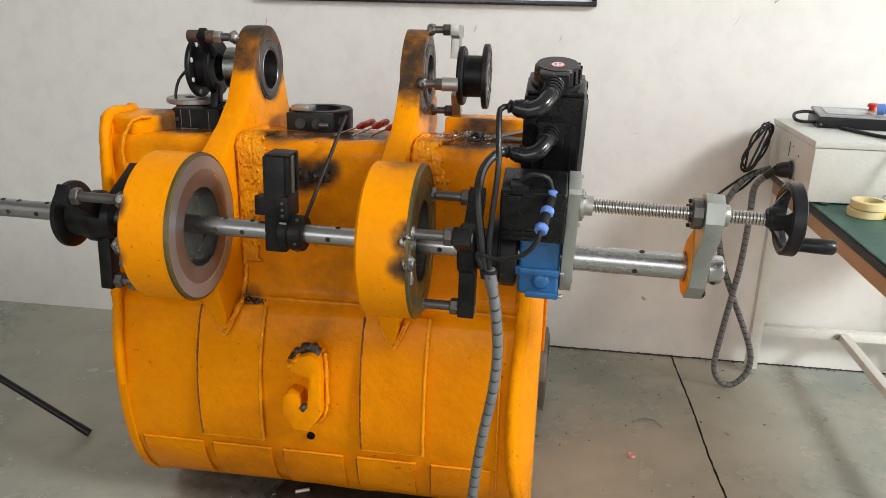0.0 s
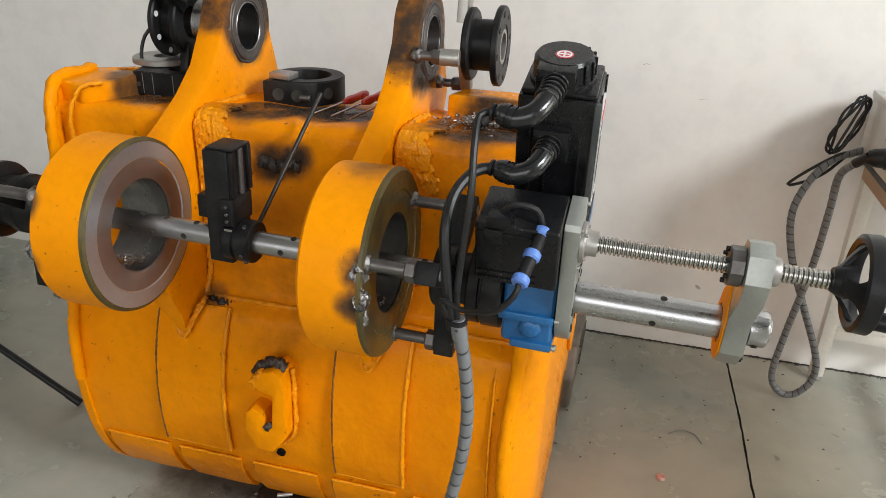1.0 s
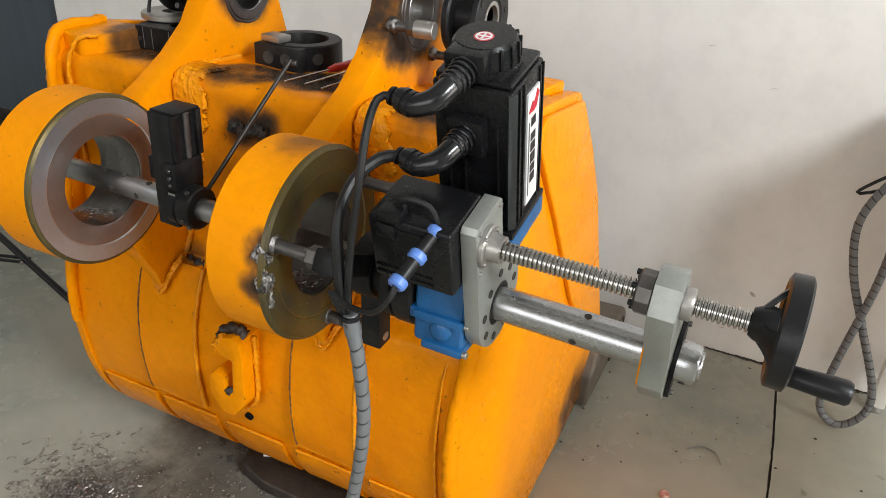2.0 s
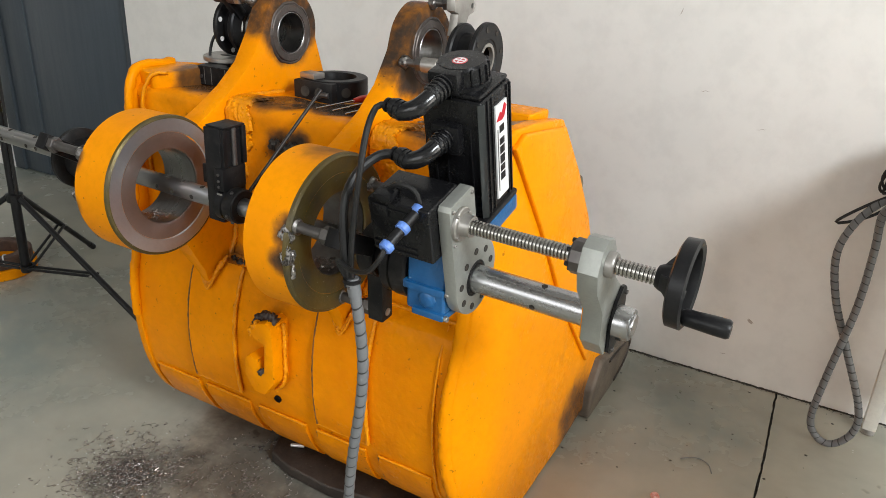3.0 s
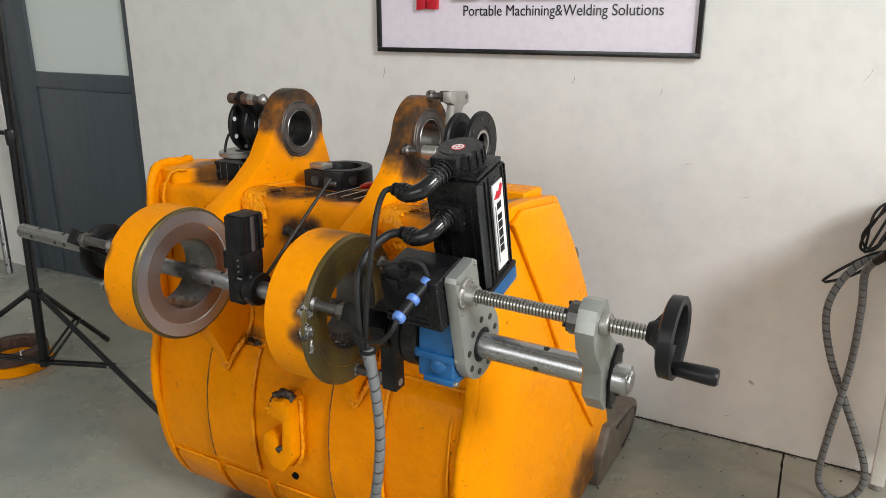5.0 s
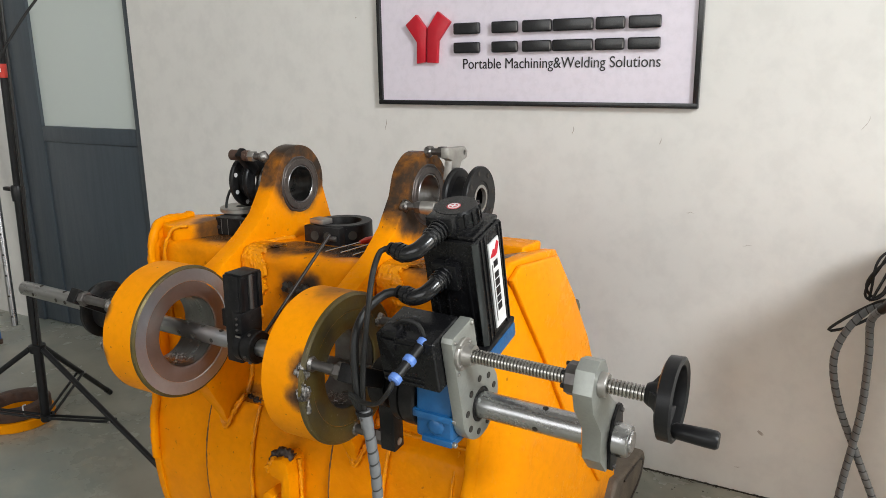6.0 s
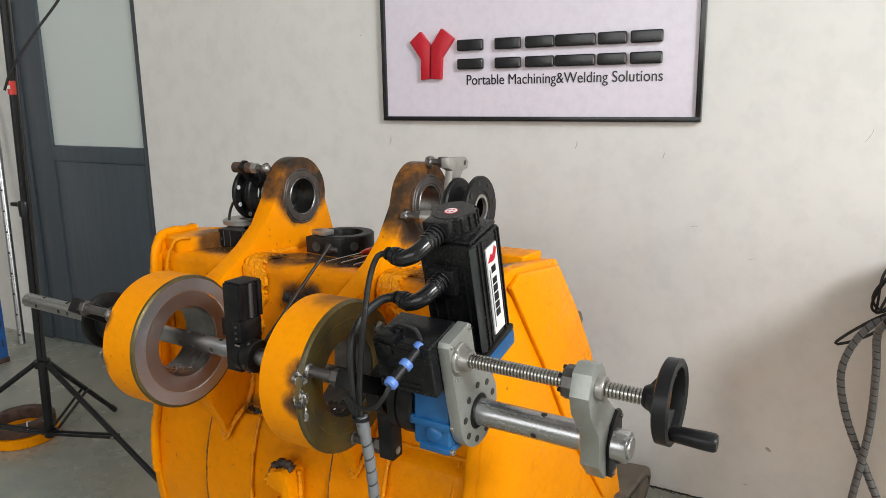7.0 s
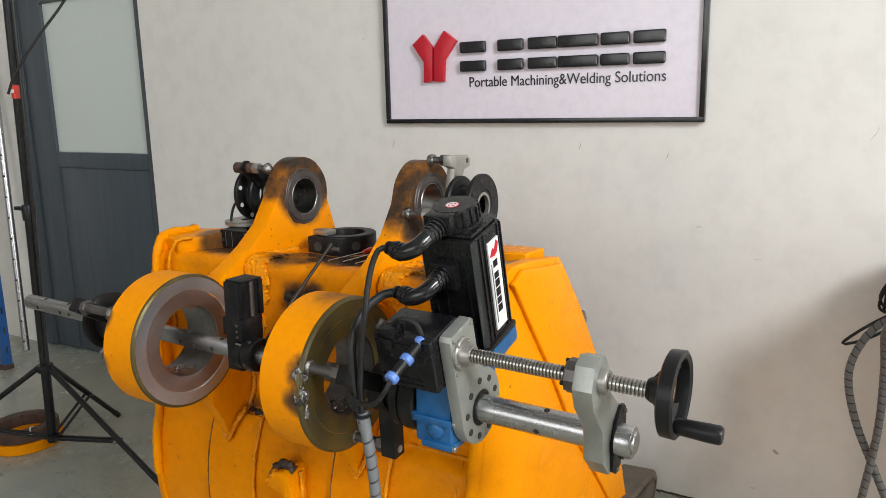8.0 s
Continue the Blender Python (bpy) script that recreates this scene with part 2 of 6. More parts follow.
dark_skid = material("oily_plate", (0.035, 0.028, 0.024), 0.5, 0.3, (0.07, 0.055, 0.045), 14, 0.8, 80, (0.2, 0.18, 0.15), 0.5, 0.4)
swarf_steel = material("swarf", (0.30, 0.26, 0.235), 0.35, 0.6, (0.08, 0.065, 0.057), 150, 0.8, 300)
# near-white steel: swarf glints put into the colour; also the bright pin
chip_steel = material("glint_steel", (0.86, 0.85, 0.83), 0.30, 0.55, (0.75, 0.74, 0.72), 60, 0.5)
grit = material("grit", (0.05, 0.045, 0.04), 0.9, 0, (0.09, 0.08, 0.065), 60, 0.8)
pendant_grey = material("pendant_grey", (0.30, 0.30, 0.30), 0.4, 0, None, 8, 0.5)
screen_grey = material("screen_glass", (0.35, 0.36, 0.38), 0.12, 0, (0.30, 0.31, 0.33), 8, 0.5)

frosted = bpy.data.materials.new("frosted_glass")
frosted.use_nodes = True
fb = frosted.node_tree.nodes["Principled BSDF"]
fb.inputs["Base Color"].default_value = (0.64, 0.70, 0.67, 1)
fb.inputs["Roughness"].default_value = 0.22
fb.inputs["Transmission Weight"].default_value = 0.15
glass = bpy.data.materials.new("window_glass")
glass.use_nodes = True
gb = glass.node_tree.nodes["Principled BSDF"]
gb.inputs["Roughness"].default_value, gb.inputs["Transmission Weight"].default_value = 0.02, 1.0
clear_plastic = bpy.data.materials.new("clear_plastic")
clear_plastic.use_nodes = True
cb = clear_plastic.node_tree.nodes["Principled BSDF"]
cb.inputs["Roughness"].default_value, cb.inputs["Transmission Weight"].default_value, cb.inputs["IOR"].default_value = 0.12, 0.9, 1.2


# ---- mesh helpers ----
def link(name, bm, mats, sharp=35):
    bmesh.ops.recalc_face_normals(bm, faces=bm.faces)
    for f in bm.faces:
        f.smooth = True
    lim = radians(sharp)
    for e in bm.edges:
        if len(e.link_faces) == 2:
            e.smooth = e.calc_face_angle(0) < lim
    me = bpy.data.meshes.new(name)
    bm.to_mesh(me)
    bm.free()
    for m in mats if isinstance(mats, (list, tuple)) else [mats]:
        me.materials.append(m)
    return new(name, me)


def thing(name, place, label, category, group="", kind=""):
    ob = new(name)
    ob.empty_display_size = 0.05
    ob.location = place
    return tagged(ob, label, category, group, kind)


def root_of(ob):
    while ob.parent:
        ob = ob.parent
    return ob


def part(name, bm, mats, parent, label="", sharp=35):
    """One mesh under a thing or under a part; its vertices are in world metres."""
    ob = link(name, bm, mats, sharp)
    ob.parent = parent
    if parent.type == "EMPTY":
        ob.matrix_parent_inverse = Matrix.Translation(-parent.location)
    return tagged(ob, label)


def whole(name, bm, mats, label, category, group="", kind="", sharp=35):
    return tagged(link(name, bm, mats, sharp), label, category, group, kind)


def bevelled(bm, faces_before, width, segments=2, angle=30):
    if width <= 0:
        return
    fresh = [f for f in bm.faces if f not in faces_before]
    edges = {e for f in fresh for e in f.edges if len(e.link_faces) == 2 and e.calc_face_angle(0) > radians(angle)}
    bmesh.ops.bevel(bm, geom=list(edges), offset=width, segments=segments, affect="EDGES", profile=0.6)


def box(bm, x0, x1, y0, y1, z0, z1, bevel=0.002, m=None, segments=2):
    before = set(bm.faces)
    r = bmesh.ops.create_cube(bm, size=1)
    t = Matrix.LocRotScale(((x0 + x1) / 2, (y0 + y1) / 2, (z0 + z1) / 2), None, (x1 - x0, y1 - y0, z1 - z0))
    bmesh.ops.transform(bm, matrix=(m @ t) if m else t, verts=r["verts"])
    bevelled(bm, before, bevel, segments)
    return bm


def prism(bm, pts, a0, a1, axis="x", bevel=0.0, segments=2):
    """A polygon of two coordinates, extruded along an axis. axis x: (y, z); y: (x, z); z: (x, y)."""
    before = set(bm.faces)
    def place(p, a):
        return {"x": (a, p[0], p[1]), "y": (p[0], a, p[1]), "z": (p[0], p[1], a)}[axis]
    low = [bm.verts.new(place(p, a0)) for p in pts]
    high = [bm.verts.new(place(p, a1)) for p in pts]
    bm.faces.new(low)
    bm.faces.new(high[::-1])
    n = len(pts)
    for i in range(n):
        bm.faces.new((low[i], low[(i + 1) % n], high[(i + 1) % n], high[i]))
    bmesh.ops.recalc_face_normals(bm, faces=[f for f in bm.faces if f not in before])
    bevelled(bm, before, bevel, segments)
    return bm


def plate(bm, outline, holes, x0, x1, bevel=0.0):
    """A plate in the y-z plane with round holes (y, z, r), extruded along x."""
    edges = []
    loops = [outline] + [[(y + r * math.cos(2 * math.pi * k / 40), z + r * math.sin(2 * math.pi * k / 40)) for k in range(40)] for y, z, r in holes]
    for loop in loops:
        vs = [bm.verts.new((x0, y, z)) for y, z in loop]
        edges += [bm.edges.new((vs[k], vs[(k + 1) % len(vs)])) for k in range(len(vs))]
    bmesh.ops.triangle_fill(bm, use_beauty=True, edges=edges)
    bmesh.ops.dissolve_limit(bm, angle_limit=0.01, verts=bm.verts, edges=bm.edges) if not holes else None
    faces = list(bm.faces)
    r = bmesh.ops.extrude_face_region(bm, geom=faces, use_keep_orig=True)
    for v in r["geom"]:
        if isinstance(v, bmesh.types.BMVert):
            v.co.x = x1
    bmesh.ops.recalc_face_normals(bm, faces=bm.faces)
    if bevel:
        es = [e for e in bm.edges if len(e.link_faces) == 2 and e.calc_face_angle(0) > radians(60)]
        bmesh.ops.bevel(bm, geom=es, offset=bevel, segments=2, affect="EDGES", profile=0.6)
    return bm


def frame_of(d):
    d = Vector(d).normalized()
    u = d.cross(Vector((0, 0, 1)))
    if u.length < 0.01:
        u = Vector((1, 0, 0))
    u.normalize()
    return d, u, u.cross(d).normalized()


def lathe(bm, profile, origin, axis, seg=32, closed=False, wobble=0.0):
    """Revolve (distance along the axis, radius) pairs."""
    d, u, v = frame_of(axis)
    o = Vector(origin)
    rings = []
    for s, r in profile:
        if r < 1e-6:
            rings.append([bm.verts.new(o + d * s)])
        else:
            rings.append([bm.verts.new(o + d * s + (u * math.cos(a) + v * math.sin(a)) * (r * (1 + wobble * noise.noise((s * 40, a * 3, r * 30)))))
                          for a in (2 * math.pi * k / seg for k in range(seg))])
    pairs = list(zip(rings, rings[1:])) + ([(rings[-1], rings[0])] if closed else [])
    for a, b in pairs:
        for k in range(seg):
            j = (k + 1) % seg
            if len(a) == 1 and len(b) == 1:
                continue
            if len(a) == 1:
                bm.faces.new((a[0], b[k], b[j]))
            elif len(b) == 1:
                bm.faces.new((a[k], a[j], b[0]))
            else:
                bm.faces.new((a[k], a[j], b[j], b[k]))
    return bm


def cyl(bm, p0, p1, r, seg=24, r2=None, chamfer=0.001):
    p0, p1 = Vector(p0), Vector(p1)
    length = (p1 - p0).length
    r2 = r if r2 is None else r2
    c = min(chamfer, length * 0.3, r * 0.4, r2 * 0.4)
    return lathe(bm, [(0, 0), (0, r - c), (c, r), (length - c, r2), (length, r2 - c), (length, 0)], p0, p1 - p0, seg)


def hexagon(bm, p0, p1, r):
    p0, p1 = Vector(p0), Vector(p1)
    length = (p1 - p0).length
    return lathe(bm, [(0, 0), (0, r * 0.9), (length * 0.12, r), (length * 0.88, r), (length, r * 0.9), (length, 0)], p0, p1 - p0, 6)


def ring_mesh(bm, x0, x1, outer, inner, y, z, seg=64, c=0.002):
    return lathe(bm, [(0, inner + c), (0, outer - c), (c, outer), (x1 - x0 - c, outer), (x1 - x0, outer - c), (x1 - x0, inner + c), (x1 - x0 - c, inner), (c, inner)],
                 (x0, y, z), (1, 0, 0), seg, closed=True)


def smooth_path(pts, step=0.01):
    """Catmull-Rom through the points, at about even steps."""
    pts = [Vector(p) for p in pts]
    ext = [pts[0] * 2 - pts[1]] + pts + [pts[-1] * 2 - pts[-2]]
    out = []
    for i in range(1, len(ext) - 2):
        a, b, c, d = ext[i - 1:i + 3]
        n = max(2, int((c - b).length / step))
        for k in range(n):
            t = k / n
            out.append(0.5 * ((2 * b) + (c - a) * t + (2 * a - 5 * b + 4 * c - d) * t * t + (3 * b - a - 3 * c + d) * t ** 3))
    out.append(pts[-1])
    return out


def tube(bm, pts, r, seg=10, step=0.012, lump=0.0, radius_at=None, raw=False, groove=0):
    path = [Vector(p) for p in pts] if raw else smooth_path(pts, step)
    rings, u = [], None
    for i, p in enumerate(path):
        d = (path[min(i + 1, len(path) - 1)] - path[max(i - 1, 0)]).normalized()
        if u is None:
            u = frame_of(d)[1]
        u = (u - d * u.dot(d)).normalized()
        v = d.cross(u)
        rr = radius_at(i) if radius_at else r
        rings.append([bm.verts.new(p + (u * math.cos(a) + v * math.sin(a)) * (rr * (1 + lump * noise.noise(p * 160 + Vector((math.cos(a), math.sin(a), 0)) * 1.5))))
                      for a in (2 * math.pi * k / seg for k in range(seg))])
    for i, (a, b) in enumerate(zip(rings, rings[1:])):
        for k in range(seg):
            j = (k + 1) % seg
            f = bm.faces.new((a[k], a[j], b[j], b[k]))
            if groove and i % groove == groove - 1:
                f.material_index = 1
    bm.faces.new(rings[0])
    bm.faces.new(rings[-1][::-1])
    return bm


def wrapped_hose(bm, pts, r):
    """A hose in spiral wrap: short sleeves with narrow dark gaps that lie aslant."""
    path = smooth_path(pts, 0.0035)
    n, rings, u, seg = 7, [], None, 14
    for i, p in enumerate(path):
        d = (path[min(i + 2, len(path) - 1)] - path[max(i - 2, 0)]).normalized()
        if u is None:
            u = frame_of(d)[1]
        u = (u - d * u.dot(d)).normalized()
        v = d.cross(u)
        rr = r * (0.90 if i % n == n - 1 else (0.97 if i % n in (0, n - 2) else 1.0))
        rings.append([bm.verts.new(p + (u * math.cos(a) + v * math.sin(a)) * rr + d * 0.004 * math.cos(a)) for a in (2 * math.pi * k / seg for k in range(seg))])
    for i, (a, b) in enumerate(zip(rings, rings[1:])):
        for k in range(seg):
            j = (k + 1) % seg
            f = bm.faces.new((a[k], a[j], b[j], b[k]))
            f.material_index = 1 if i % n == n - 2 else 0
    bm.faces.new(rings[0])
    bm.faces.new(rings[-1][::-1])
    return bm


def B():
    return bmesh.new()


def arc(cy, cz, r, a0, a1, n):
    return [(cy + r * math.cos(radians(a0 + (a1 - a0) * k / n)), cz + r * math.sin(radians(a0 + (a1 - a0) * k / n))) for k in range(n + 1)]


# ---- room ----
def wall_with_hole(name, axis, at, thick, a0, a1, z1, hole, mat_, label):
    """A wall in the plane axis = at, from a0 to a1, with one opening (b0, b1, low, high)."""
    bm = B()
    b0, b1, lo, hi = hole
    for p0, p1, q0, q1 in ((a0, b0, 0, z1), (b1, a1, 0, z1), (b0, b1, 0, lo), (b0, b1, hi, z1)):
        if p1 - p0 > 0.001 and q1 - q0 > 0.001:
            if axis == "y":
                box(bm, p0, p1, at, at + thick, q0, q1, 0)
            else:
                box(bm, at, at + thick, p0, p1, q0, q1, 0)
    bmesh.ops.remove_doubles(bm, verts=bm.verts, dist=0.0005)
    return whole(name, bm, mat_, label, "wall", kind="structure")


DOOR = (-4.02, -2.795)
wall_n = wall_with_hole("wall_north", "y", NORTH, 0.2, WEST - 0.2, EAST + 0.2, HIGH, (DOOR[0], DOOR[1], 0, 2.32), wall_paint, "off-white painted plaster wall with scuffs behind the bucket")
wall_with_hole("wall_south", "y", SOUTH - 0.2, 0.2, WEST - 0.2, EAST + 0.2, HIGH, (-3.2, 2.0, 1.3, 3.9), wall_paint, "off-white painted plaster wall, unseen, with a wide added window")
east = B()
for y0, y1, z0, z1 in ((SOUTH, -1.8, 0, HIGH), (-1.8, 0.3, 0, 3.1), (-1.8, 0.3, 4.9, HIGH), (0.3, 2.1, 2.25, HIGH), (2.1, NORTH, 0, HIGH)):
    box(east, EAST, EAST + 0.2, y0, y1, z0, z1, 0)
whole("wall_east", east, wall_paint, "off-white painted plaster wall with a high window and doorway", "wall", kind="structure")
whole("ground", box(B(), EAST + 0.2, EAST + 40, -30, 30, -0.1, -0.002, 0), floor_mat, "plain concrete yard outside the workshop doorway", "ground", kind="structure")
wall_with_hole("wall_west", "x", WEST - 0.2, 0.2, SOUTH, NORTH, HIGH, (0, 0, 0, 0), wall_paint, "plain off-white painted plaster wall")
# unseen ceiling closes the room; its grey holds down the bounce from above
whole("ceiling", box(B(), WEST - 0.2, EAST + 0.2, SOUTH - 0.2, NORTH + 0.2, HIGH, HIGH + 0.15, 0), ceiling_paint, "plain grey ceiling of the workshop, unseen, limits bounce light", "ceiling", kind="structure")


def window_unit(name, axis, at, b0, b1, lo, hi):
    win = thing(name, (at, (b0 + b1) / 2, lo) if axis == "x" else ((b0 + b1) / 2, at, lo), "white framed unseen window letting in daylight", "window", kind="structure")
    def bar_(p0, p1, q0, q1, nm):
        bm = B()
        box(bm, *((at - 0.03, at + 0.03, p0, p1) if axis == "x" else (p0, p1, at - 0.03, at + 0.03)), q0, q1, 0.003)
        part(nm, bm, white_enamel, win)
    n = 3
    for k in range(n + 1):
        c = b0 + (b1 - b0) * k / n
        bar_(max(b0, c - 0.03), min(b1, c + 0.03), lo, hi, "window_frame")
    for k in range(n):
        p0, p1 = b0 + (b1 - b0) * k / n + 0.031, b0 + (b1 - b0) * (k + 1) / n - 0.031
        bar_(p0, p1, lo, lo + 0.06, "window_frame")
        bar_(p0, p1, hi - 0.06, hi, "window_frame")
        bm = B()
        box(bm, *((at - 0.003, at + 0.003, p0, p1) if axis == "x" else (p0, p1, at - 0.003, at + 0.003)), lo + 0.061, hi - 0.061, 0)
        part("pane", bm, glass, win).visible_shadow = False


window_unit("window_1", "x", EAST + 0.1, -1.8, 0.3, 3.1, 4.9)
# unseen window, added to hold the south fill lamp
window_unit("window_2", "y", SOUTH - 0.1, -3.2, 2.0, 1.3, 3.9)


def floor_sheet():
    """One sheet with a sawn joint that runs from the wall towards the room."""
    bm = B()
    ys = [SOUTH - 0.2 + (NORTH + 0.2 - SOUTH + 0.2) * k / 260 for k in range(261)]
    rows = []
    for y in ys:
        c = 0.543 + (NORTH - y) * 0.034 + 0.006 * noise.noise((0, y * 3, 0)) + 0.0025 * noise.noise((4, y * 30, 0))
        w = 0.0035 + 0.0025 * noise.noise((9, y * 25, 1))
        rows.append([bm.verts.new(p) for p in ((WEST - 0.2, y, 0), (c - 0.4, y, 0), (c - w, y, 0), (c - w * 0.6, y, -0.012), (c + w * 0.6, y, -0.012), (c + w, y, 0), (c + 0.4, y, 0), (EAST + 0.2, y, 0))])
    for a, b in zip(rows, rows[1:]):
        for k in range(7):
            f = bm.faces.new((a[k], a[k + 1], b[k + 1], b[k]))
            f.material_index = 1 if k in (2, 3, 4) else 0
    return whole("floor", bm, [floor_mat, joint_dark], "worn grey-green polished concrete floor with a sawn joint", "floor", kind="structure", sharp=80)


floor_sheet()


def door_leaf():
    d = thing("door_1", ((DOOR[0] + DOOR[1]) / 2, NORTH + 0.06, 0), "dark slate wooden door with a frosted glass upper panel", "door", kind="structure")
    x0, x1 = DOOR
    y0, y1 = NORTH + 0.02, NORTH + 0.075
    part("frame", box(B(), x0 + 0.003, x0 + 0.10, y0 - 0.015, y1 + 0.04, 0.003, 2.315, 0.004), door_frame_mat, d)
    part("frame", box(B(), x1 - 0.035, x1 - 0.003, y0 - 0.015, y1 + 0.04, 0.003, 2.315, 0.004), door_frame_mat, d)
    part("frame", box(B(), x0 + 0.101, x1 - 0.036, y0 - 0.015, y1 + 0.04, 2.22, 2.315, 0.004), door_frame_mat, d)
    a, b = x0 + 0.105, x1 - 0.04
    part("stile", box(B(), a, a + 0.225, y0, y1, 0.008, 2.215, 0.003), door_wood, d)
    part("stile", box(B(), b - 0.02, b, y0, y1, 0.008, 2.215, 0.003), door_wood, d)
    part("rail", box(B(), a + 0.226, b - 0.021, y0, y1, 1.165, 1.255, 0.003), door_wood, d)
    part("rail", box(B(), a + 0.226, b - 0.021, y0, y1, 2.12, 2.215, 0.003), door_wood, d)
    part("panel", box(B(), a + 0.226, b - 0.021, y0 + 0.008, y1 - 0.008, 0.008, 1.163, 0.002), door_wood, d)
    part("pane", box(B(), a + 0.226, b - 0.021, y0 + 0.02, y0 + 0.028, 1.257, 2.118, 0), frosted, d, "frosted glass pane")
    # a plain closing wall behind the door
    whole("wall_behind_door", box(B(), x0 - 0.1, x1 + 0.1, NORTH + 0.7, NORTH + 0.8, 0, 2.6, 0), wall_paint, "plain off-white wall behind the glazed door", "wall", kind="structure")


door_leaf()


def wall_sign():
    x0, x1, z0, z1 = -1.217, 0.1065, 1.419, 2.13
    y = NORTH
    s = thing("wall_sign", ((x0 + x1) / 2, y, z0), "white company sign with a black frame and raised letters", "sign")
    part("panel", box(B(), x0 + 0.012, x1 - 0.012, y - 0.014, y - 0.002, z0 + 0.012, z1 - 0.012, 0), sign_white, s)
    for nm, b in (("frame", (x0, x1, z0, z0 + 0.018)), ("frame", (x0, x1, z1 - 0.018, z1)), ("frame", (x0, x0 + 0.018, z0 + 0.0185, z1 - 0.0185)), ("frame", (x1 - 0.018, x1, z0 + 0.0185, z1 - 0.0185))):
        part(nm, box(B(), b[0], b[1], y - 0.026, y - 0.001, b[2], b[3], 0.002), black_letter, s, "black frame strip")
    f0, f1 = y - 0.034, y - 0.015
    # red forked emblem as two plain strokes with a bright edge between them
    part("emblem", prism(B(), [(-1.069, 1.738), (-1.018, 1.778), (-0.972, 1.722), (-0.978, 1.590), (-1.018, 1.584), (-1.016, 1.668)], f0, f1, "y", 0.002), red_paint, s, "red emblem stroke")
    part("emblem", prism(B(), [(-0.964, 1.724), (-0.918, 1.786), (-0.861, 1.744), (-0.918, 1.672), (-0.924, 1.586), (-0.970, 1.588)], f0, f1, "y", 0.002), red_paint, s, "red emblem stroke")
    # raised lettering as pairs of plain bars
    for a, b in ((-0.848, -0.733), (-0.681, -0.572), (-0.552, -0.436), (-0.430, -0.276), (-0.266, -0.160), (-0.146, -0.032)):
        for lo, hi in ((1.622, 1.664), (1.694, 1.738)):
            part("letter_bar", box(B(), a, b, f0, f1, lo, hi, 0.008, segments=3), black_letter, s, "black raised bar")
    cu = bpy.data.curves.new("tagline", "FONT")
    cu.body = "Portable Machining&Welding Solutions"
    cu.size, cu.extrude, cu.align_x = 0.0565, 0.0008, "LEFT"
    t = new("tagline_curve", cu)
    dep = bpy.context.evaluated_depsgraph_get()
    me = bpy.data.meshes.new_from_object(t.evaluated_get(dep))
    bpy.data.objects.remove(t)
    xs = [v.co.x for v in me.vertices]
    k = (0.812 - 0.030) / (max(xs) - min(xs))
    me.transform(Matrix.LocRotScale((-0.812 - min(xs) * k, y - 0.0155, 1.562), Euler((radians(90), 0, 0)), (k, 1, 1)))
    me.materials.clear()
    me.materials.append(black_letter)
    ob = new("tagline", me)
    ob.parent = s
    ob.matrix_parent_inverse = Matrix.Translation(-s.location)


wall_sign()


# ---- bucket ----
CY, CZ, CR = 1.97, 0.505, 0.48
BX0, BX1 = -1.157, -0.017


def back_r(a):
    """Radius of the round back, a degrees below its axis."""
    return CR + 0.036 * math.sin(radians(1.7 * min(90, max(0, a)))) ** 2


def shell_profile(r):
    top = [(1.87, 1.092), (1.74, 1.103), (1.65, 1.112), (1.605, 1.113), (1.578, 1.098), (1.576, 1.05), (1.575, 0.99), (1.574, 0.92), (1.573, 0.85), (1.572, 0.78), (1.568, 0.735), (1.552, 0.712)]
    curve = [(CY - back_r(a) * math.cos(radians(a)), CZ - back_r(a) * math.sin(radians(a))) for a in range(-23, 92, 3)]
    return top + curve + [(2.26, 0.10), (2.36, 0.20)]


def flared(bm):
    """The bucket narrows towards its round back."""
    for v in bm.verts:
        w = (v.co.x + 0.587) / 0.57
        fwd = max(0.0, 1.62 - v.co.y)
        v.co.x += -w * fwd * (0.20 if w < 0 else 0.30)
    return bm


def smooth2(pts, step):
    p = smooth_path([(0, a, b) for a, b in pts], step)
    return [(v.y, v.z) for v in p]


def bucket_shell(parent):
    prof = smooth2(shell_profile(CR), 0.016)
    nx = 70
    bm = B()
    xs = [BX0 + 0.012 + (BX1 - BX0 - 0.024) * k / nx for k in range(nx + 1)]
    outer, inner = [], []
    for i, (y, z) in enumerate(prof):
        a, b = prof[max(i - 1, 0)], prof[min(i + 1, len(prof) - 1)]
        t = Vector((b[0] - a[0], b[1] - a[1])).normalized()
        n = Vector((t.y, -t.x))          # outward, towards the room
        ro, ri = [], []
        for x in xs:
            dent = 0.006 * noise.noise((x * 3.2, y * 3.5, z * 3.5)) + 0.0022 * noise.noise((x * 14, y * 14, z * 14))
            if z > 0.8:
                dent += 0.004 * noise.noise((x * 9 + 3, y * 9, z * 9))
            ro.append(bm.verts.new((x, y + n.x * dent, z + n.y * dent)))
            ri.append(bm.verts.new((x, y - n.x * 0.022, z - n.y * 0.022)))
        outer.append(ro)
        inner.append(ri)
    for g in (outer, inner):
        for a, b in zip(g, g[1:]):
            for k in range(nx):
                bm.faces.new((a[k], a[k + 1], b[k + 1], b[k]))
    for a, b in ((outer[0], inner[0]), (outer[-1], inner[-1])):
        for k in range(nx):
            bm.faces.new((a[k], a[k + 1], b[k + 1], b[k]))
    for k in (0, nx):
        for i in range(len(prof) - 1):
            bm.faces.new((outer[i][k], outer[i + 1][k], inner[i + 1][k], inner[i][k]))
    return part("shell", flared(bm), paint_shell, parent, "", 50)


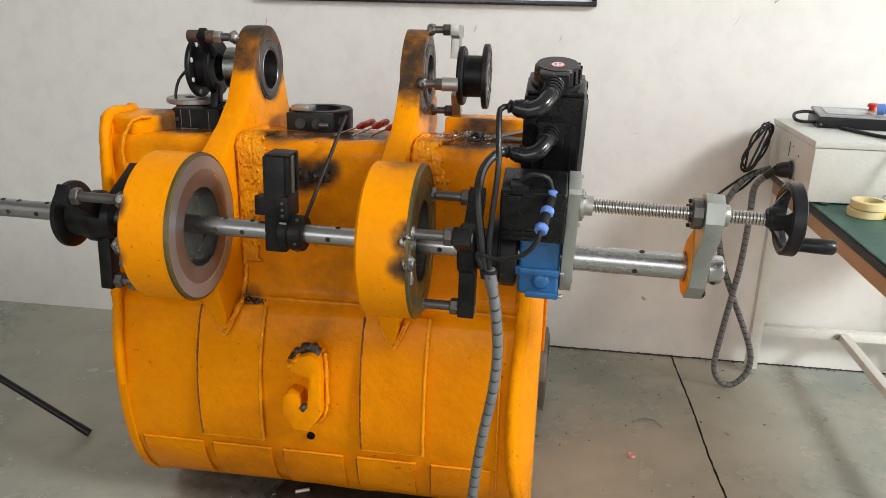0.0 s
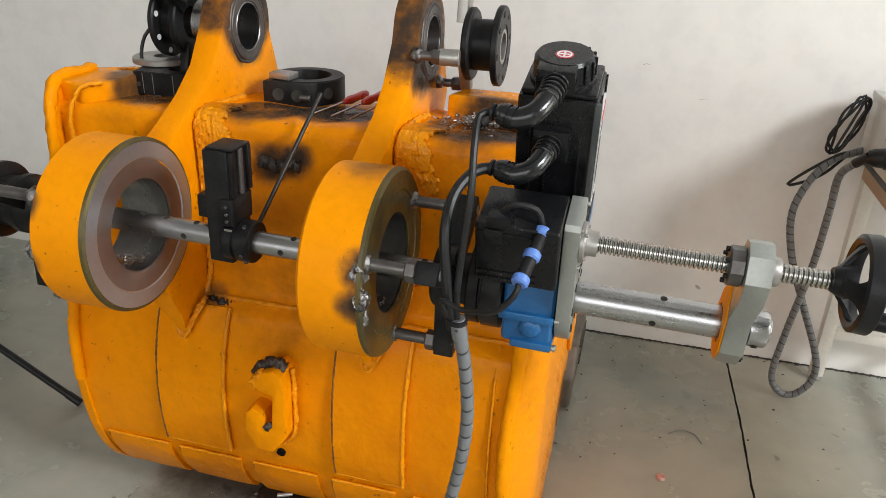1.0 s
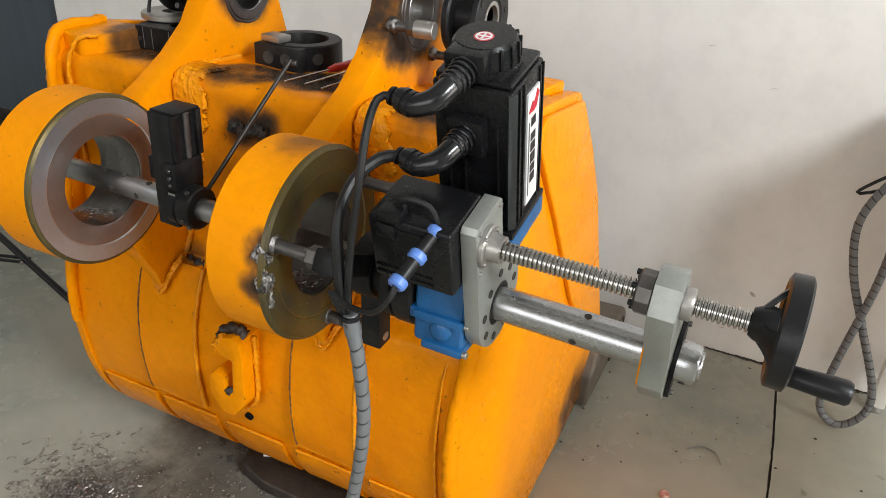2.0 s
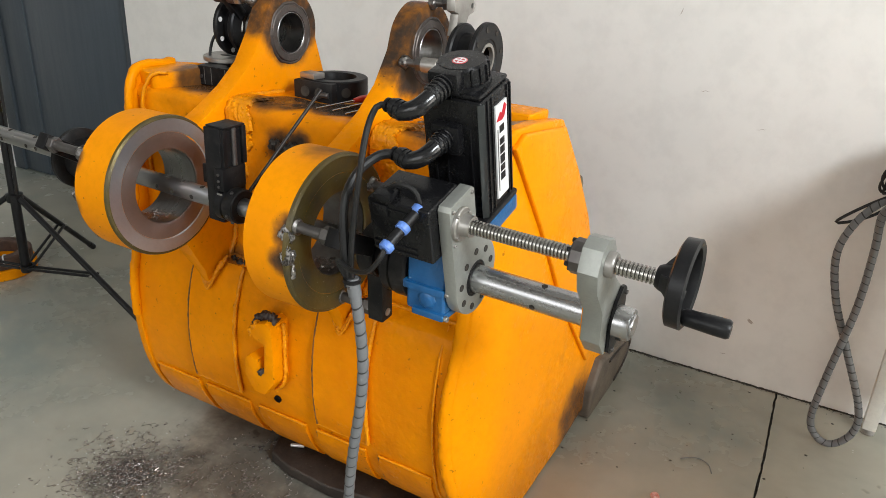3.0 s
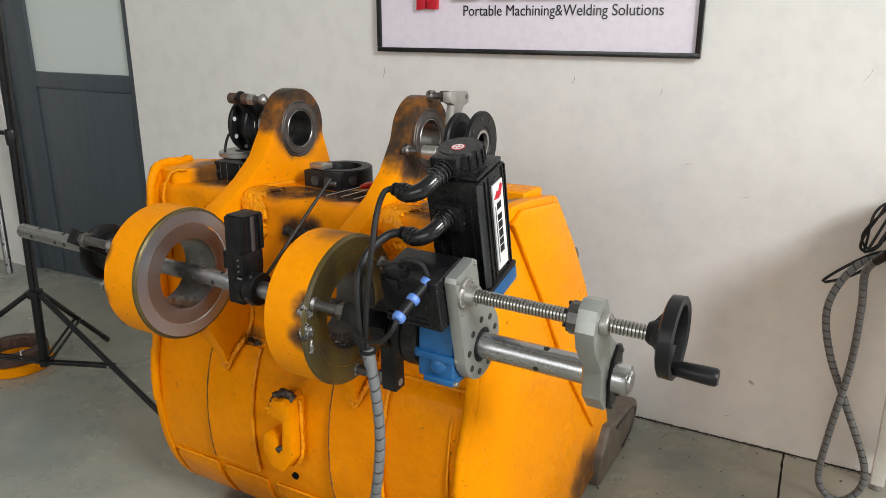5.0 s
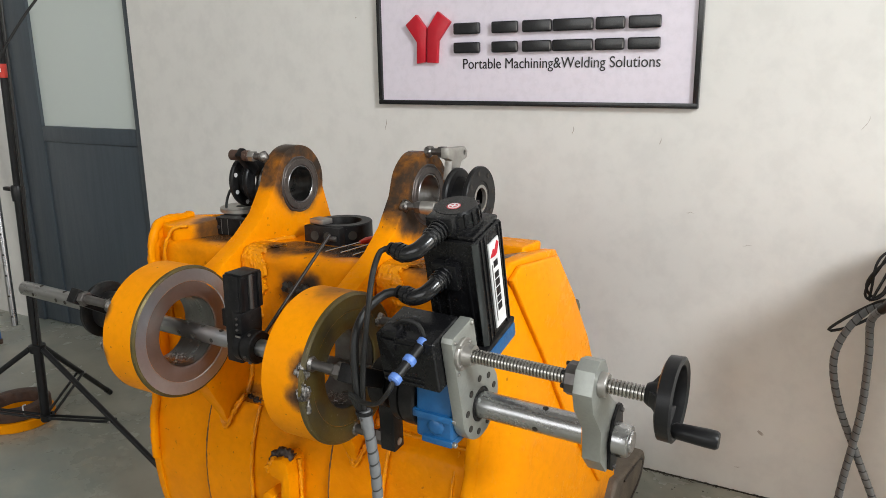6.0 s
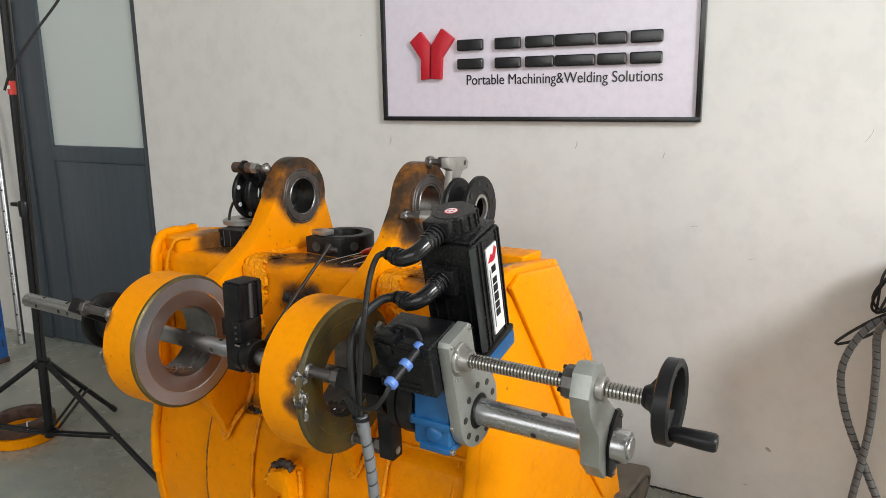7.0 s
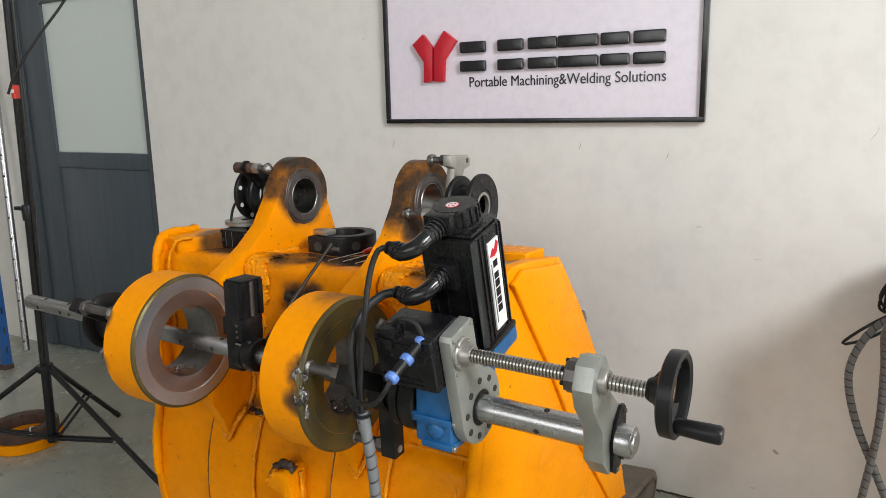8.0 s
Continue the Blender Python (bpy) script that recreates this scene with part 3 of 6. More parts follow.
def side_profile():
    low = []
    for a in range(-20, 89, 4):
        r = min(back_r(a) + 0.006, 0.494 / max(0.1, math.sin(radians(max(1, a)))))
        low.append((CY - r * math.cos(radians(a)), CZ - r * math.sin(radians(a))))
    return [(1.895, 1.124), (1.72, 1.150), (1.625, 1.155), (1.575, 1.132), (1.553, 1.06), (1.543, 0.93), (1.533, 0.80)] + low + [(2.16, 0.012), (2.27, 0.026), (2.40, 0.045), (2.485, 0.095), (2.505, 0.19), (2.47, 0.28), (2.29, 0.58), (2.15, 0.82), (2.02, 0.99)]


def dented(bm, amount, scale):
    for v in bm.verts:
        v.co += Vector(noise.noise_vector(v.co * scale)) * amount
    return bm


def side_plate(parent, x0, x1, label):
    bm = prism(B(), side_profile(), x0, x1, "x", 0.007, 3)
    for cut in (1.50, 1.54, 1.58, 1.62, 1.70, 1.85, 2.0, 2.15, 2.3):
        bmesh.ops.bisect_plane(bm, geom=list(bm.verts) + list(bm.edges) + list(bm.faces), plane_co=(0, cut, 0), plane_no=(0, 1, 0))
    for cut in (0.2, 0.4, 0.6, 0.8, 1.0):
        bmesh.ops.bisect_plane(bm, geom=list(bm.verts) + list(bm.edges) + list(bm.faces), plane_co=(0, 0, cut), plane_no=(0, 0, 1))
    return part("side_plate", flared(dented(bm, 0.004, 7)), paint, parent, label)


def curved_patch(bm, x0, x1, a0, a1, r0, r1, skew=0.0, n=10, nx=8):
    """A plate that lies on the round back: angles in degrees below the axis."""
    grid = {}
    for s, r in ((0, r0), (1, r1)):
        for i in range(n + 1):
            a = radians(a0 + (a1 - a0) * i / n)
            for k in range(nx + 1):
                x = x0 + (x1 - x0) * k / nx
                inset = 0.003 if s and (i in (0, n)) else 0
                rr = r - CR + back_r(math.degrees(a)) + (0.0018 * noise.noise((x * 16, a * 9, 2)) if s else 0) - inset
                grid[s, i, k] = bm.verts.new((x + skew * (i / n) + (0.002 * noise.noise((x * 30, a * 14, 5)) if s else 0), CY - rr * math.cos(a), CZ - rr * math.sin(a)))
    for s in (0, 1):
        for i in range(n):
            for k in range(nx):
                bm.faces.new((grid[s, i, k], grid[s, i, k + 1], grid[s, i + 1, k + 1], grid[s, i + 1, k]))
    for i in range(n):
        for k in (0, nx):
            bm.faces.new((grid[0, i, k], grid[0, i + 1, k], grid[1, i + 1, k], grid[1, i, k]))
    for k in range(nx):
        for i in (0, n):
            bm.faces.new((grid[0, i, k], grid[0, i, k + 1], grid[1, i, k + 1], grid[1, i, k]))
    return bm


def weld(name, pts, r, parent, mat_=None, label="", lump=0.55):
    return part(name, tube(B(), pts, r, 8, 0.006, lump), mat_ or weld_paint, parent, label, 80)


def on_back(x, a, lift=0.0):
    r = back_r(a) + lift
    a = radians(a)
    return (x, CY - r * math.cos(a), CZ - r * math.sin(a))


def ear(parent, x0, x1):
    """Ear plate with the eye at its top; it runs down past the ring onto the round back."""
    y, z = TOP
    r = 0.100
    eye_ = [(y + (r if a > 90 else 0.104) * math.cos(radians(a)), z + 0.112 * math.sin(radians(a))) for a in range(-10, 160, 8)]
    round_ring = [(BAR[0] + 0.125 * math.cos(radians(a)), BAR[1] + 0.125 * math.sin(radians(a))) for a in range(58, -88, -10)]
    outline = eye_ + [(1.716, 1.262), (1.665, 1.190), (1.60, 1.140), (1.53, 1.100), (1.47, 1.072)] + round_ring + [(1.425, 0.765), (1.470, 0.695), (1.490, 0.650), (1.54, 0.64), (1.60, 0.72), (1.70, 1.0), (1.94, 1.06), (1.962, 1.12)]
    e = part("ear", dented(plate(B(), outline, [(y, z, 0.055)], x0, x1, 0.004), 0.003, 12), paint, parent)
    mid = (x0 + x1) / 2
    for v in e.data.vertices:
        if v.co.z < 0.72:
            v.co.x = mid + (v.co.x - mid) * max(0.3, min(1.0, (v.co.z - 0.62) / 0.10))
    return e


def bucket():
    b = thing("excavator_bucket", (-0.6, 1.9, 0), "orange painted excavator bucket lying on the concrete floor", "bucket")
    bucket_shell(b)
    side_plate(b, BX0, BX0 + 0.03, "")
    side_plate(b, BX1 - 0.034, BX1, "orange side plate with worn lower edge")
    # reinforcing plate on the outer side
    rein = [(1.602, 1.120), (1.650, 1.142), (1.880, 1.114), (2.005, 0.98), (2.13, 0.815), (2.27, 0.575), (2.43, 0.30), (2.30, 0.265), (2.195, 0.382), (2.010, 0.590), (1.776, 0.902)]
    part("wear_plate", dented(prism(B(), rein, BX1 - 0.002, BX1 + 0.012, "x", 0.006, 3), 0.002, 9), paint, b)
    # ears, bosses and rings
    for x0, x1 in ((-0.845, -0.787), (-0.402, -0.346)):
        e = ear(b, x0, x1)
        part("boss", ring_mesh(B(), x0 - 0.008, x1 + 0.004, 0.074, 0.053, *TOP, 56, 0.003), [boss_steel], e, "heat-tinted bare steel boss")
        part("bore_lining", ring_mesh(B(), x0 - (0.055 if x0 < -0.6 else 0.0075), x1 + 0.0035, 0.0535, 0.0505, *TOP, 56, 0.001), [bore_steel], e, "bright bored steel lining")
        part("weld", lathe(B(), [(x1 + 0.000, 0.0725), (x1 + 0.003, 0.075), (x1 + 0.0015, 0.079), (x1 - 0.004, 0.081)], (0, *TOP), (1, 0, 0), 96, True, 0.05), boss_steel, e, "", 80)
    ring_set = ((-0.882, -0.774, 0.164, face_bright, face_brown), (-0.388, -0.280, 0.1655, face_olive, face_olive))
    for x0, x1, r, m1, m2 in ring_set:
        g = part("ring", lathe(B(), [(0, 0.100), (0, r - 0.006), (0.006, r), (x1 - x0 - 0.005, r), (x1 - x0, r - 0.004), (x1 - x0, 0.100)], (x0, *BAR), (1, 0, 0), 96, True), paint_ring, b, "orange ring with a machined face")
        part("face", lathe(B(), [(x1 - 0.004, 0.126), (x1 - 0.004, r - 0.003), (x1 + 0.002, r - 0.006), (x1 + 0.002, 0.1285), (x1, 0.126)], (0, *BAR), (1, 0, 0), 96, True), m1, g, "bright turned outer band" if m1 is face_bright else "olive oxidised face")
        part("face", lathe(B(), [(x1 - 0.004, 0.088), (x1 - 0.004, 0.1258), (x1, 0.1258), (x1 + 0.0015, 0.092), (x1 - 0.001, 0.088)], (0, *BAR), (1, 0, 0), 96, True), m2, g, "brown turned inner band" if m1 is face_bright else "olive oxidised face")
        part("rim_band", lathe(B(), [(x1 - 0.006, r - 0.006), (x1 - 0.006, r + 0.0006), (x1 - 0.0005, r - 0.001), (x1 + 0.0026, r - 0.0065), (x1 + 0.001, r - 0.0085)], (0, *BAR), (1, 0, 0), 96, True), face_olive, g, "oxidised olive rim")
        part("bore", lathe(B(), [(x0 - 0.001, 0.0875), (x0 - 0.001, 0.101), (x1 - 0.005, 0.101), (x1 - 0.005, 0.0875)], (0, *BAR), (1, 0, 0), 96, True), bore_steel if m1 is face_bright else dark_steel, g, "bored steel inner surface" if m1 is face_bright else "dark steel bore")
    for x, yy, zz, r in ((-0.884, 1.222, 0.945, 0.018), (-0.883, 1.235, 0.905, 0.014), (-0.886, 1.258, 0.85, 0.013), (-0.288, 1.2225, 0.990, 0.019), (-0.284, 1.218, 0.955, 0.021), (-0.285, 1.226, 0.922, 0.016)):
        bm = B()
        bmesh.ops.create_icosphere(bm, subdivisions=4, radius=r)
        for v in bm.verts:
            v.co = Vector((v.co.x * 0.75, v.co.y * 0.55, v.co.z * 1.1)) + Vector((x, yy, zz))
            v.co += Vector(noise.noise_vector(v.co * 95)) * 0.007 + Vector(noise.noise_vector(v.co * 260)) * 0.0032
        part("weld_lump", bm, weld_steel, b, "bare grey weld lump", 80)
    # weld lumps and seams between ears and shell
    for x in (-0.783, -0.342):
        weld("weld", [(x, 1.78, 1.104), (x + 0.003, 1.68, 1.113), (x + 0.004, 1.60, 1.116), (x + 0.004, 1.573, 1.09), (x + 0.005, 1.574, 1.03), (x + 0.005, 1.573, 0.97), (x + 0.004, 1.572, 0.86), (x + 0.004, 1.568, 0.77), (x, 1.55, 0.72)], 0.007, b, lump=0.9)
        for off, r_ in ((-0.013, 0.0032), (-0.007, 0.0050), (0.000, 0.0055)):
            weld("weld", [(x + 0.012, 1.528 + off, 0.722 + off), (x - 0.002, 1.508 + off, 0.692 + off), (x - 0.016, 1.497 + off * 0.5, 0.662 + off), (x - 0.030, 1.493 + off * 0.5, 0.645 + off), (x - 0.044, 1.497 + off * 0.5, 0.662 + off), (x - 0.058, 1.508 + off, 0.692 + off), (x - 0.072, 1.528 + off, 0.722 + off)], r_, b, lump=1.4)
        weld("weld", [(x - 0.064, 1.74, 1.106), (x - 0.066, 1.61, 1.116), (x - 0.066, 1.575, 1.06), (x - 0.066, 1.573, 0.89), (x - 0.066, 1.565, 0.76)], 0.006, b, lump=0.9)
        # rough built-up patch beside the ear
        bm, nu, nv = B(), 44, 120
        front = smooth2([(1.66, 1.120), (1.60, 1.120), (1.571, 1.095), (1.568, 1.04), (1.568, 0.98), (1.568, 0.92), (1.567, 0.86), (1.566, 0.80)], 0.006)
        grid = []
        for k in range(nv + 1):
            yy, zz = front[round(k / nv * (len(front) - 1))]
            row = []
            for q in range(nu + 1):
                u_ = q / nu
                wide = 0.075 * (1 - 0.45 * k / nv) * (1 + 0.5 * noise.noise((k * 0.07, x, 0)) + 0.2 * noise.noise((k * 0.3, x, 3)))
                xx = x + 0.004 + wide * u_
                edge = min(1, 3.0 * (1 - u_)) * min(1, 8 * k / nv) * min(1, 5 * (1 - k / nv))
                ridge = 1 - 2 * abs(noise.noise((xx * 95 + 2.5 * noise.noise((xx * 30, zz * 30, 1)), yy * 40, zz * 34)))
                lift = (0.0020 * (1 - u_) + 0.0013 * ridge + 0.0014 * noise.noise((xx * 48, yy * 22, zz * 26)) + 0.0012 * noise.noise((xx * 170, yy * 120, zz * 120))) * edge + 0.001 - (0.008 if q == nu or k in (0, nv) else 0)
                row.append(bm.verts.new((xx, yy - lift, zz + lift * (0.8 if zz > 1.09 else 0.1))))
            grid.append(row)
        for a_, b_ in zip(grid, grid[1:]):
            for q in range(nu):
                bm.faces.new((a_[q], a_[q + 1], b_[q + 1], b_[q]))
        part("weld_patch", bm, weld_paint, b, "rough painted build-up weld", 80)
    # weld splatter where an old bracket was cut away
    bm = B()
    tube(bm, [(-0.635, 1.566, 1.030), (-0.615, 1.562, 1.036), (-0.595, 1.562, 1.026), (-0.575, 1.562, 1.034), (-0.545, 1.566, 1.030)], 0.012, 8, 0.004, 1.3)
    part("weld_scar", bm, soot_steel, b, "burnt weld scar", 80)
    # cross seam in the hollow
    weld("weld", [(-1.06, 1.556, 0.713), (-0.95, 1.556, 0.713), (-0.6, 1.554, 0.712), (-0.3, 1.556, 0.713), (BX1 - 0.05, 1.556, 0.713)], 0.006, b)
    # vertical strengthening straps, heel pads
    for x0, x1, sk in ((-0.884, -0.714, -0.018), (-0.449, -0.289, -0.010)):
        part("strap", curved_patch(B(), x0, x1, -24, 20.5, CR - 0.012, CR + 0.010, sk, 16, 8), paint_shell, b)
        weld("weld", [on_back(x1 + sk * (k / 8) + 0.002, -24 + 44 * k / 8, 0.008) for k in range(9)], 0.0050, b)
        weld("weld", [on_back(x0 + (x1 - x0) * k / 4 + sk, 20.8, 0.004) for k in range(5)], 0.0035, b)
        weld("seam", [on_back(x0 + sk * (k / 8), -23 + 43 * k / 8, 0.009) for k in range(9)], 0.0026, b, seam_dirt_shade, "dark dirty seam with painted edge shade", 0.6)
    part("seam_scar", tube(B(), [(-0.775, 1.552, 0.708), (-0.757, 1.545, 0.706), (-0.735, 1.546, 0.703), (-0.712, 1.552, 0.703)], 0.008, 8, 0.004, 1.2), soot_steel, b, "bare grey scar on the seam", 80)
    for x0, x1 in ((-1.090, -0.915), (-0.886, -0.718), (-0.682, -0.514), (-0.476, -0.318), (-0.276, -0.122)):
        part("heel_pad", curved_patch(B(), x0, x1, 25, 45.5, CR - 0.012, CR + 0.007, -0.012, 8, 8), paint_shell, b)
        weld("weld", [on_back(x0 + (x1 - x0) * k / 6, 24.7, 0.003) for k in range(7)], 0.0034, b)
        weld("seam", [on_back(x0 - 0.001 - 0.012 * k / 6, 25 + 20.5 * k / 6, 0.004) for k in range(7)], 0.0018, b, seam_dirt_shade, "dark dirty seam with painted edge shade", 0.6)
    weld("seam", [(BX1 - 0.092, y, z) for y, z in [(1.545, 0.71)] + [on_back(0, a, 0.003)[1:] for a in range(-18, 42, 6)]], 0.003, b)
    # front rims of the side plates, rolled edges
    for x, nm in ((BX0 + 0.018, "rim"), (BX1 - 0.018, "rim")):
        pts = [(x, y, z) for y, z in side_profile()[(1 if x < -1 else 5):(15 if x < -1 else 29):2]]
        part(nm, flared(tube(B(), pts, 0.0145, 10, 0.012, 0.35)), paint, b, "", 80)
    part("corner_plate", dented(prism(B(), [(-1.17, 1.70), (-1.15, 1.60), (-1.06, 1.585), (-1.01, 1.62), (-1.01, 1.73), (-1.14, 1.74)], 1.100, 1.150, "z", 0.010, 3), 0.006, 9), paint, b)
    weld("weld", [(-1.02, 1.60, 1.15), (-1.06, 1.58, 1.14), (-1.085, 1.565, 1.08), (-1.085, 1.568, 1.0), (-1.085, 1.567, 0.86)], 0.005, b, lump=0.9)
    weld("weld", [(BX1 - 0.05, 1.567, 1.10), (BX1 - 0.055, 1.565, 0.95), (BX1 - 0.060, 1.562, 0.74)], 0.007, b, lump=0.9)
    part("back_plate", dented(prism(B(), [(-0.30, 1.79), (-0.06, 1.78), (-0.05, 1.87), (-0.28, 1.88)], 1.095, 1.150, "z", 0.008, 3), 0.006, 9), paint, b)
    # hook
    hook = [(-0.626, 0.590), (-0.596, 0.612), (-0.570, 0.622), (-0.551, 0.612), (-0.546, 0.560), (-0.548, 0.452), (-0.582, 0.408), (-0.622, 0.410), (-0.648, 0.452), (-0.646, 0.500), (-0.632, 0.514), (-0.604, 0.508), (-0.600, 0.472), (-0.584, 0.476), (-0.577, 0.556), (-0.606, 0.562), (-0.622, 0.570)]
    h = part("lifting_hook", dented(prism(B(), hook, 1.440, 1.525, "y", 0.007, 2), 0.003, 25), paint, b)
    part("weld", tube(B(), [(-0.626, 1.470, 0.592), (-0.604, 1.464, 0.618), (-0.576, 1.464, 0.632), (-0.551, 1.470, 0.620)], 0.0105, 8, 0.003, 0.9), boss_steel, h, "bare burnt weld", 80)
    part("weld", tube(B(), [(-0.624, 1.452, 0.575), (-0.614, 1.448, 0.598), (-0.596, 1.446, 0.612)], 0.009, 8, 0.004, 1.2), weld_paint, h, "", 80)
    part("weld", tube(B(), [(-0.543, 1.480, 0.612), (-0.541, 1.478, 0.54), (-0.545, 1.478, 0.45), (-0.575, 1.478, 0.408)], 0.0055, 8, 0.004, 0.8), weld_paint, h, "", 80)
    part("weld", tube(B(), [(-0.600, 1.444, 0.478), (-0.592, 1.446, 0.470), (-0.584, 1.450, 0.476)], 0.007, 8, 0.003, 1.0), boss_steel, h, "bare burnt weld", 80)
    # drain hole: a black disc with a lip, its inner shade painted on
    hx, hy, hz = -0.598, 1.507, 0.357
    nrm = Vector((0, hy - CY, hz - CZ)).normalized()
    part("drain_hole", lathe(B(), [(0.0012, 0), (0.0012, 0.0105), (-0.02, 0.0105)], Vector((hx, CY, CZ)) + nrm * (back_r(17.7) + 0.003), nrm, 20), [hole_black], b, "drain hole drawn as a black disc")
    # lip, worn tooth, side cutter stub
    part("lip", prism(B(), [(2.28, 0.09), (2.40, 0.16), (2.46, 0.25), (2.42, 0.265), (2.34, 0.20), (2.26, 0.12)], BX0 + 0.01, BX1 - 0.02, "x", 0.006), worn_steel, b, "bare worn steel lip")
    tooth = [(2.36, 0.004), (2.58, 0.004), (2.72, 0.018), (2.79, 0.055), (2.81, 0.105), (2.78, 0.150), (2.70, 0.165), (2.56, 0.168), (2.44, 0.20), (2.36, 0.12)]
    th = part("tooth", dented(prism(B(), tooth, -0.115, 0.012, "x", 0.014, 3), 0.006, 12), worn_steel, b, "worn muddy steel tooth")
    part("groove", tube(B(), [(0.011, 2.52, 0.155), (0.012, 2.66, 0.150), (0.012, 2.74, 0.135), (0.012, 2.765, 0.10), (0.011, 2.72, 0.05), (0.010, 2.62, 0.025)], 0.006, 8, 0.01, 0.4), dark_skid, th, "dark worn groove", 80)
    part("pin_stub", dented(prism(B(), [(2.02, 0.86), (2.13, 0.87), (2.15, 0.895), (2.12, 0.93), (2.02, 0.925)], -0.075, -0.035, "x", 0.006, 2), 0.004, 30), worn_steel, b, "worn steel stub")

    # the far half is a little narrower than the near half
    def descend(ob):
        for c in ob.children:
            if not c.name.startswith(("ring", "weld_lump")):
                for v in c.data.vertices:
                    v.co.x += 0.03 * max(0.0, -0.37 - v.co.x)
                descend(c)
    descend(b)


bucket()


# ---- line boring machine ----
def polar(axis, angle, r):
    return axis[0] + r * math.cos(radians(angle)), axis[1] + r * math.sin(radians(angle))


def bolt(parent, place, axis, r=0.005, mat_=None, name="bolt"):
    p, d = Vector(place), Vector(axis).normalized()
    bm = B()
    lathe(bm, [(-0.001, 0), (-0.001, r), (r * 0.9, r), (r * 1.1, r * 0.85), (r * 1.1, r * 0.5), (r * 0.5, r * 0.45), (r * 0.5, 0)], p, d, 12)
    return part(name, bm, mat_ or grey_steel, parent)


def boring_bar(parent):
    y, z = BAR
    b = part("boring_bar", cyl(B(), (-1.45, y, z), (0.335, y, z), 0.0205, 40, None, 0.002), bar_steel, parent, "ground steel boring bar with tool holes")
    xs = [-1.38, -1.275, -1.235, -1.165, -0.785, -0.737, -0.675, -0.482, -0.24]
    for k, x in enumerate(xs):
        for a in (188, 98):
            yy, zz = polar(BAR, a, 0.0199)
            n = Vector((0, yy - y, zz - z)).normalized()
            part("tool_hole", lathe(B(), [(0.0007, 0), (0.0007, 0.0035), (0.0012, 0.0055), (-0.002, 0.0055)], (x + (0.018 if a == 98 else 0), yy, zz), n, 14), joint_dark, b, "dark tool hole")


def arm_mount(parent, x_arm0, x_arm1, x_end, angles, r_out, metal, hub_mat, axis, stud_r=0.0105, arm_width=0.036, weld_r=0.018):
    """Arms at the given angles with studs that are welded to the face at x_end."""
    d = 1 if x_end > x_arm1 else -1
    for a in angles:
        m = Matrix.Translation((0, *axis)) @ Matrix.Rotation(radians(a), 4, "X")
        bm = B()
        box(bm, x_arm0, x_arm1, 0.03, r_out + 0.018, -arm_width / 2, arm_width / 2, 0.003, m)
        part("arm", bm, metal, parent)
        yy, zz = polar(axis, a, r_out)
        s0 = x_arm1 if d > 0 else x_arm0
        part("stud", cyl(B(), (s0, yy, zz), (x_end, yy, zz), stud_r), dark_steel, parent)
        part("nut", hexagon(B(), (s0, yy, zz), (s0 + d * 0.018, yy, zz), stud_r * 1.75), dark_steel, parent)
        bm = B()
        lathe(bm, [(-0.014, 0), (-0.010, weld_r * 0.7), (0, weld_r), (0.010, weld_r * 0.8), (0.014, 0)], (x_end, yy, zz), (1, 0, 0), 14, False, 0.0)
        for v in bm.verts:
            v.co += Vector(noise.noise_vector(v.co * 90)) * 0.005
        part("weld", bm, weld_steel, parent, "bare weld", 80)
        o = s0 - d * (x_arm1 - x_arm0)
        part("screw_hole", lathe(B(), [(0.0007, 0), (0.0007, 0.006), (0.0012, 0.0085), (-0.002, 0.0085)], (o, yy, zz), (-d, 0, 0), 14), grey_steel, parent)


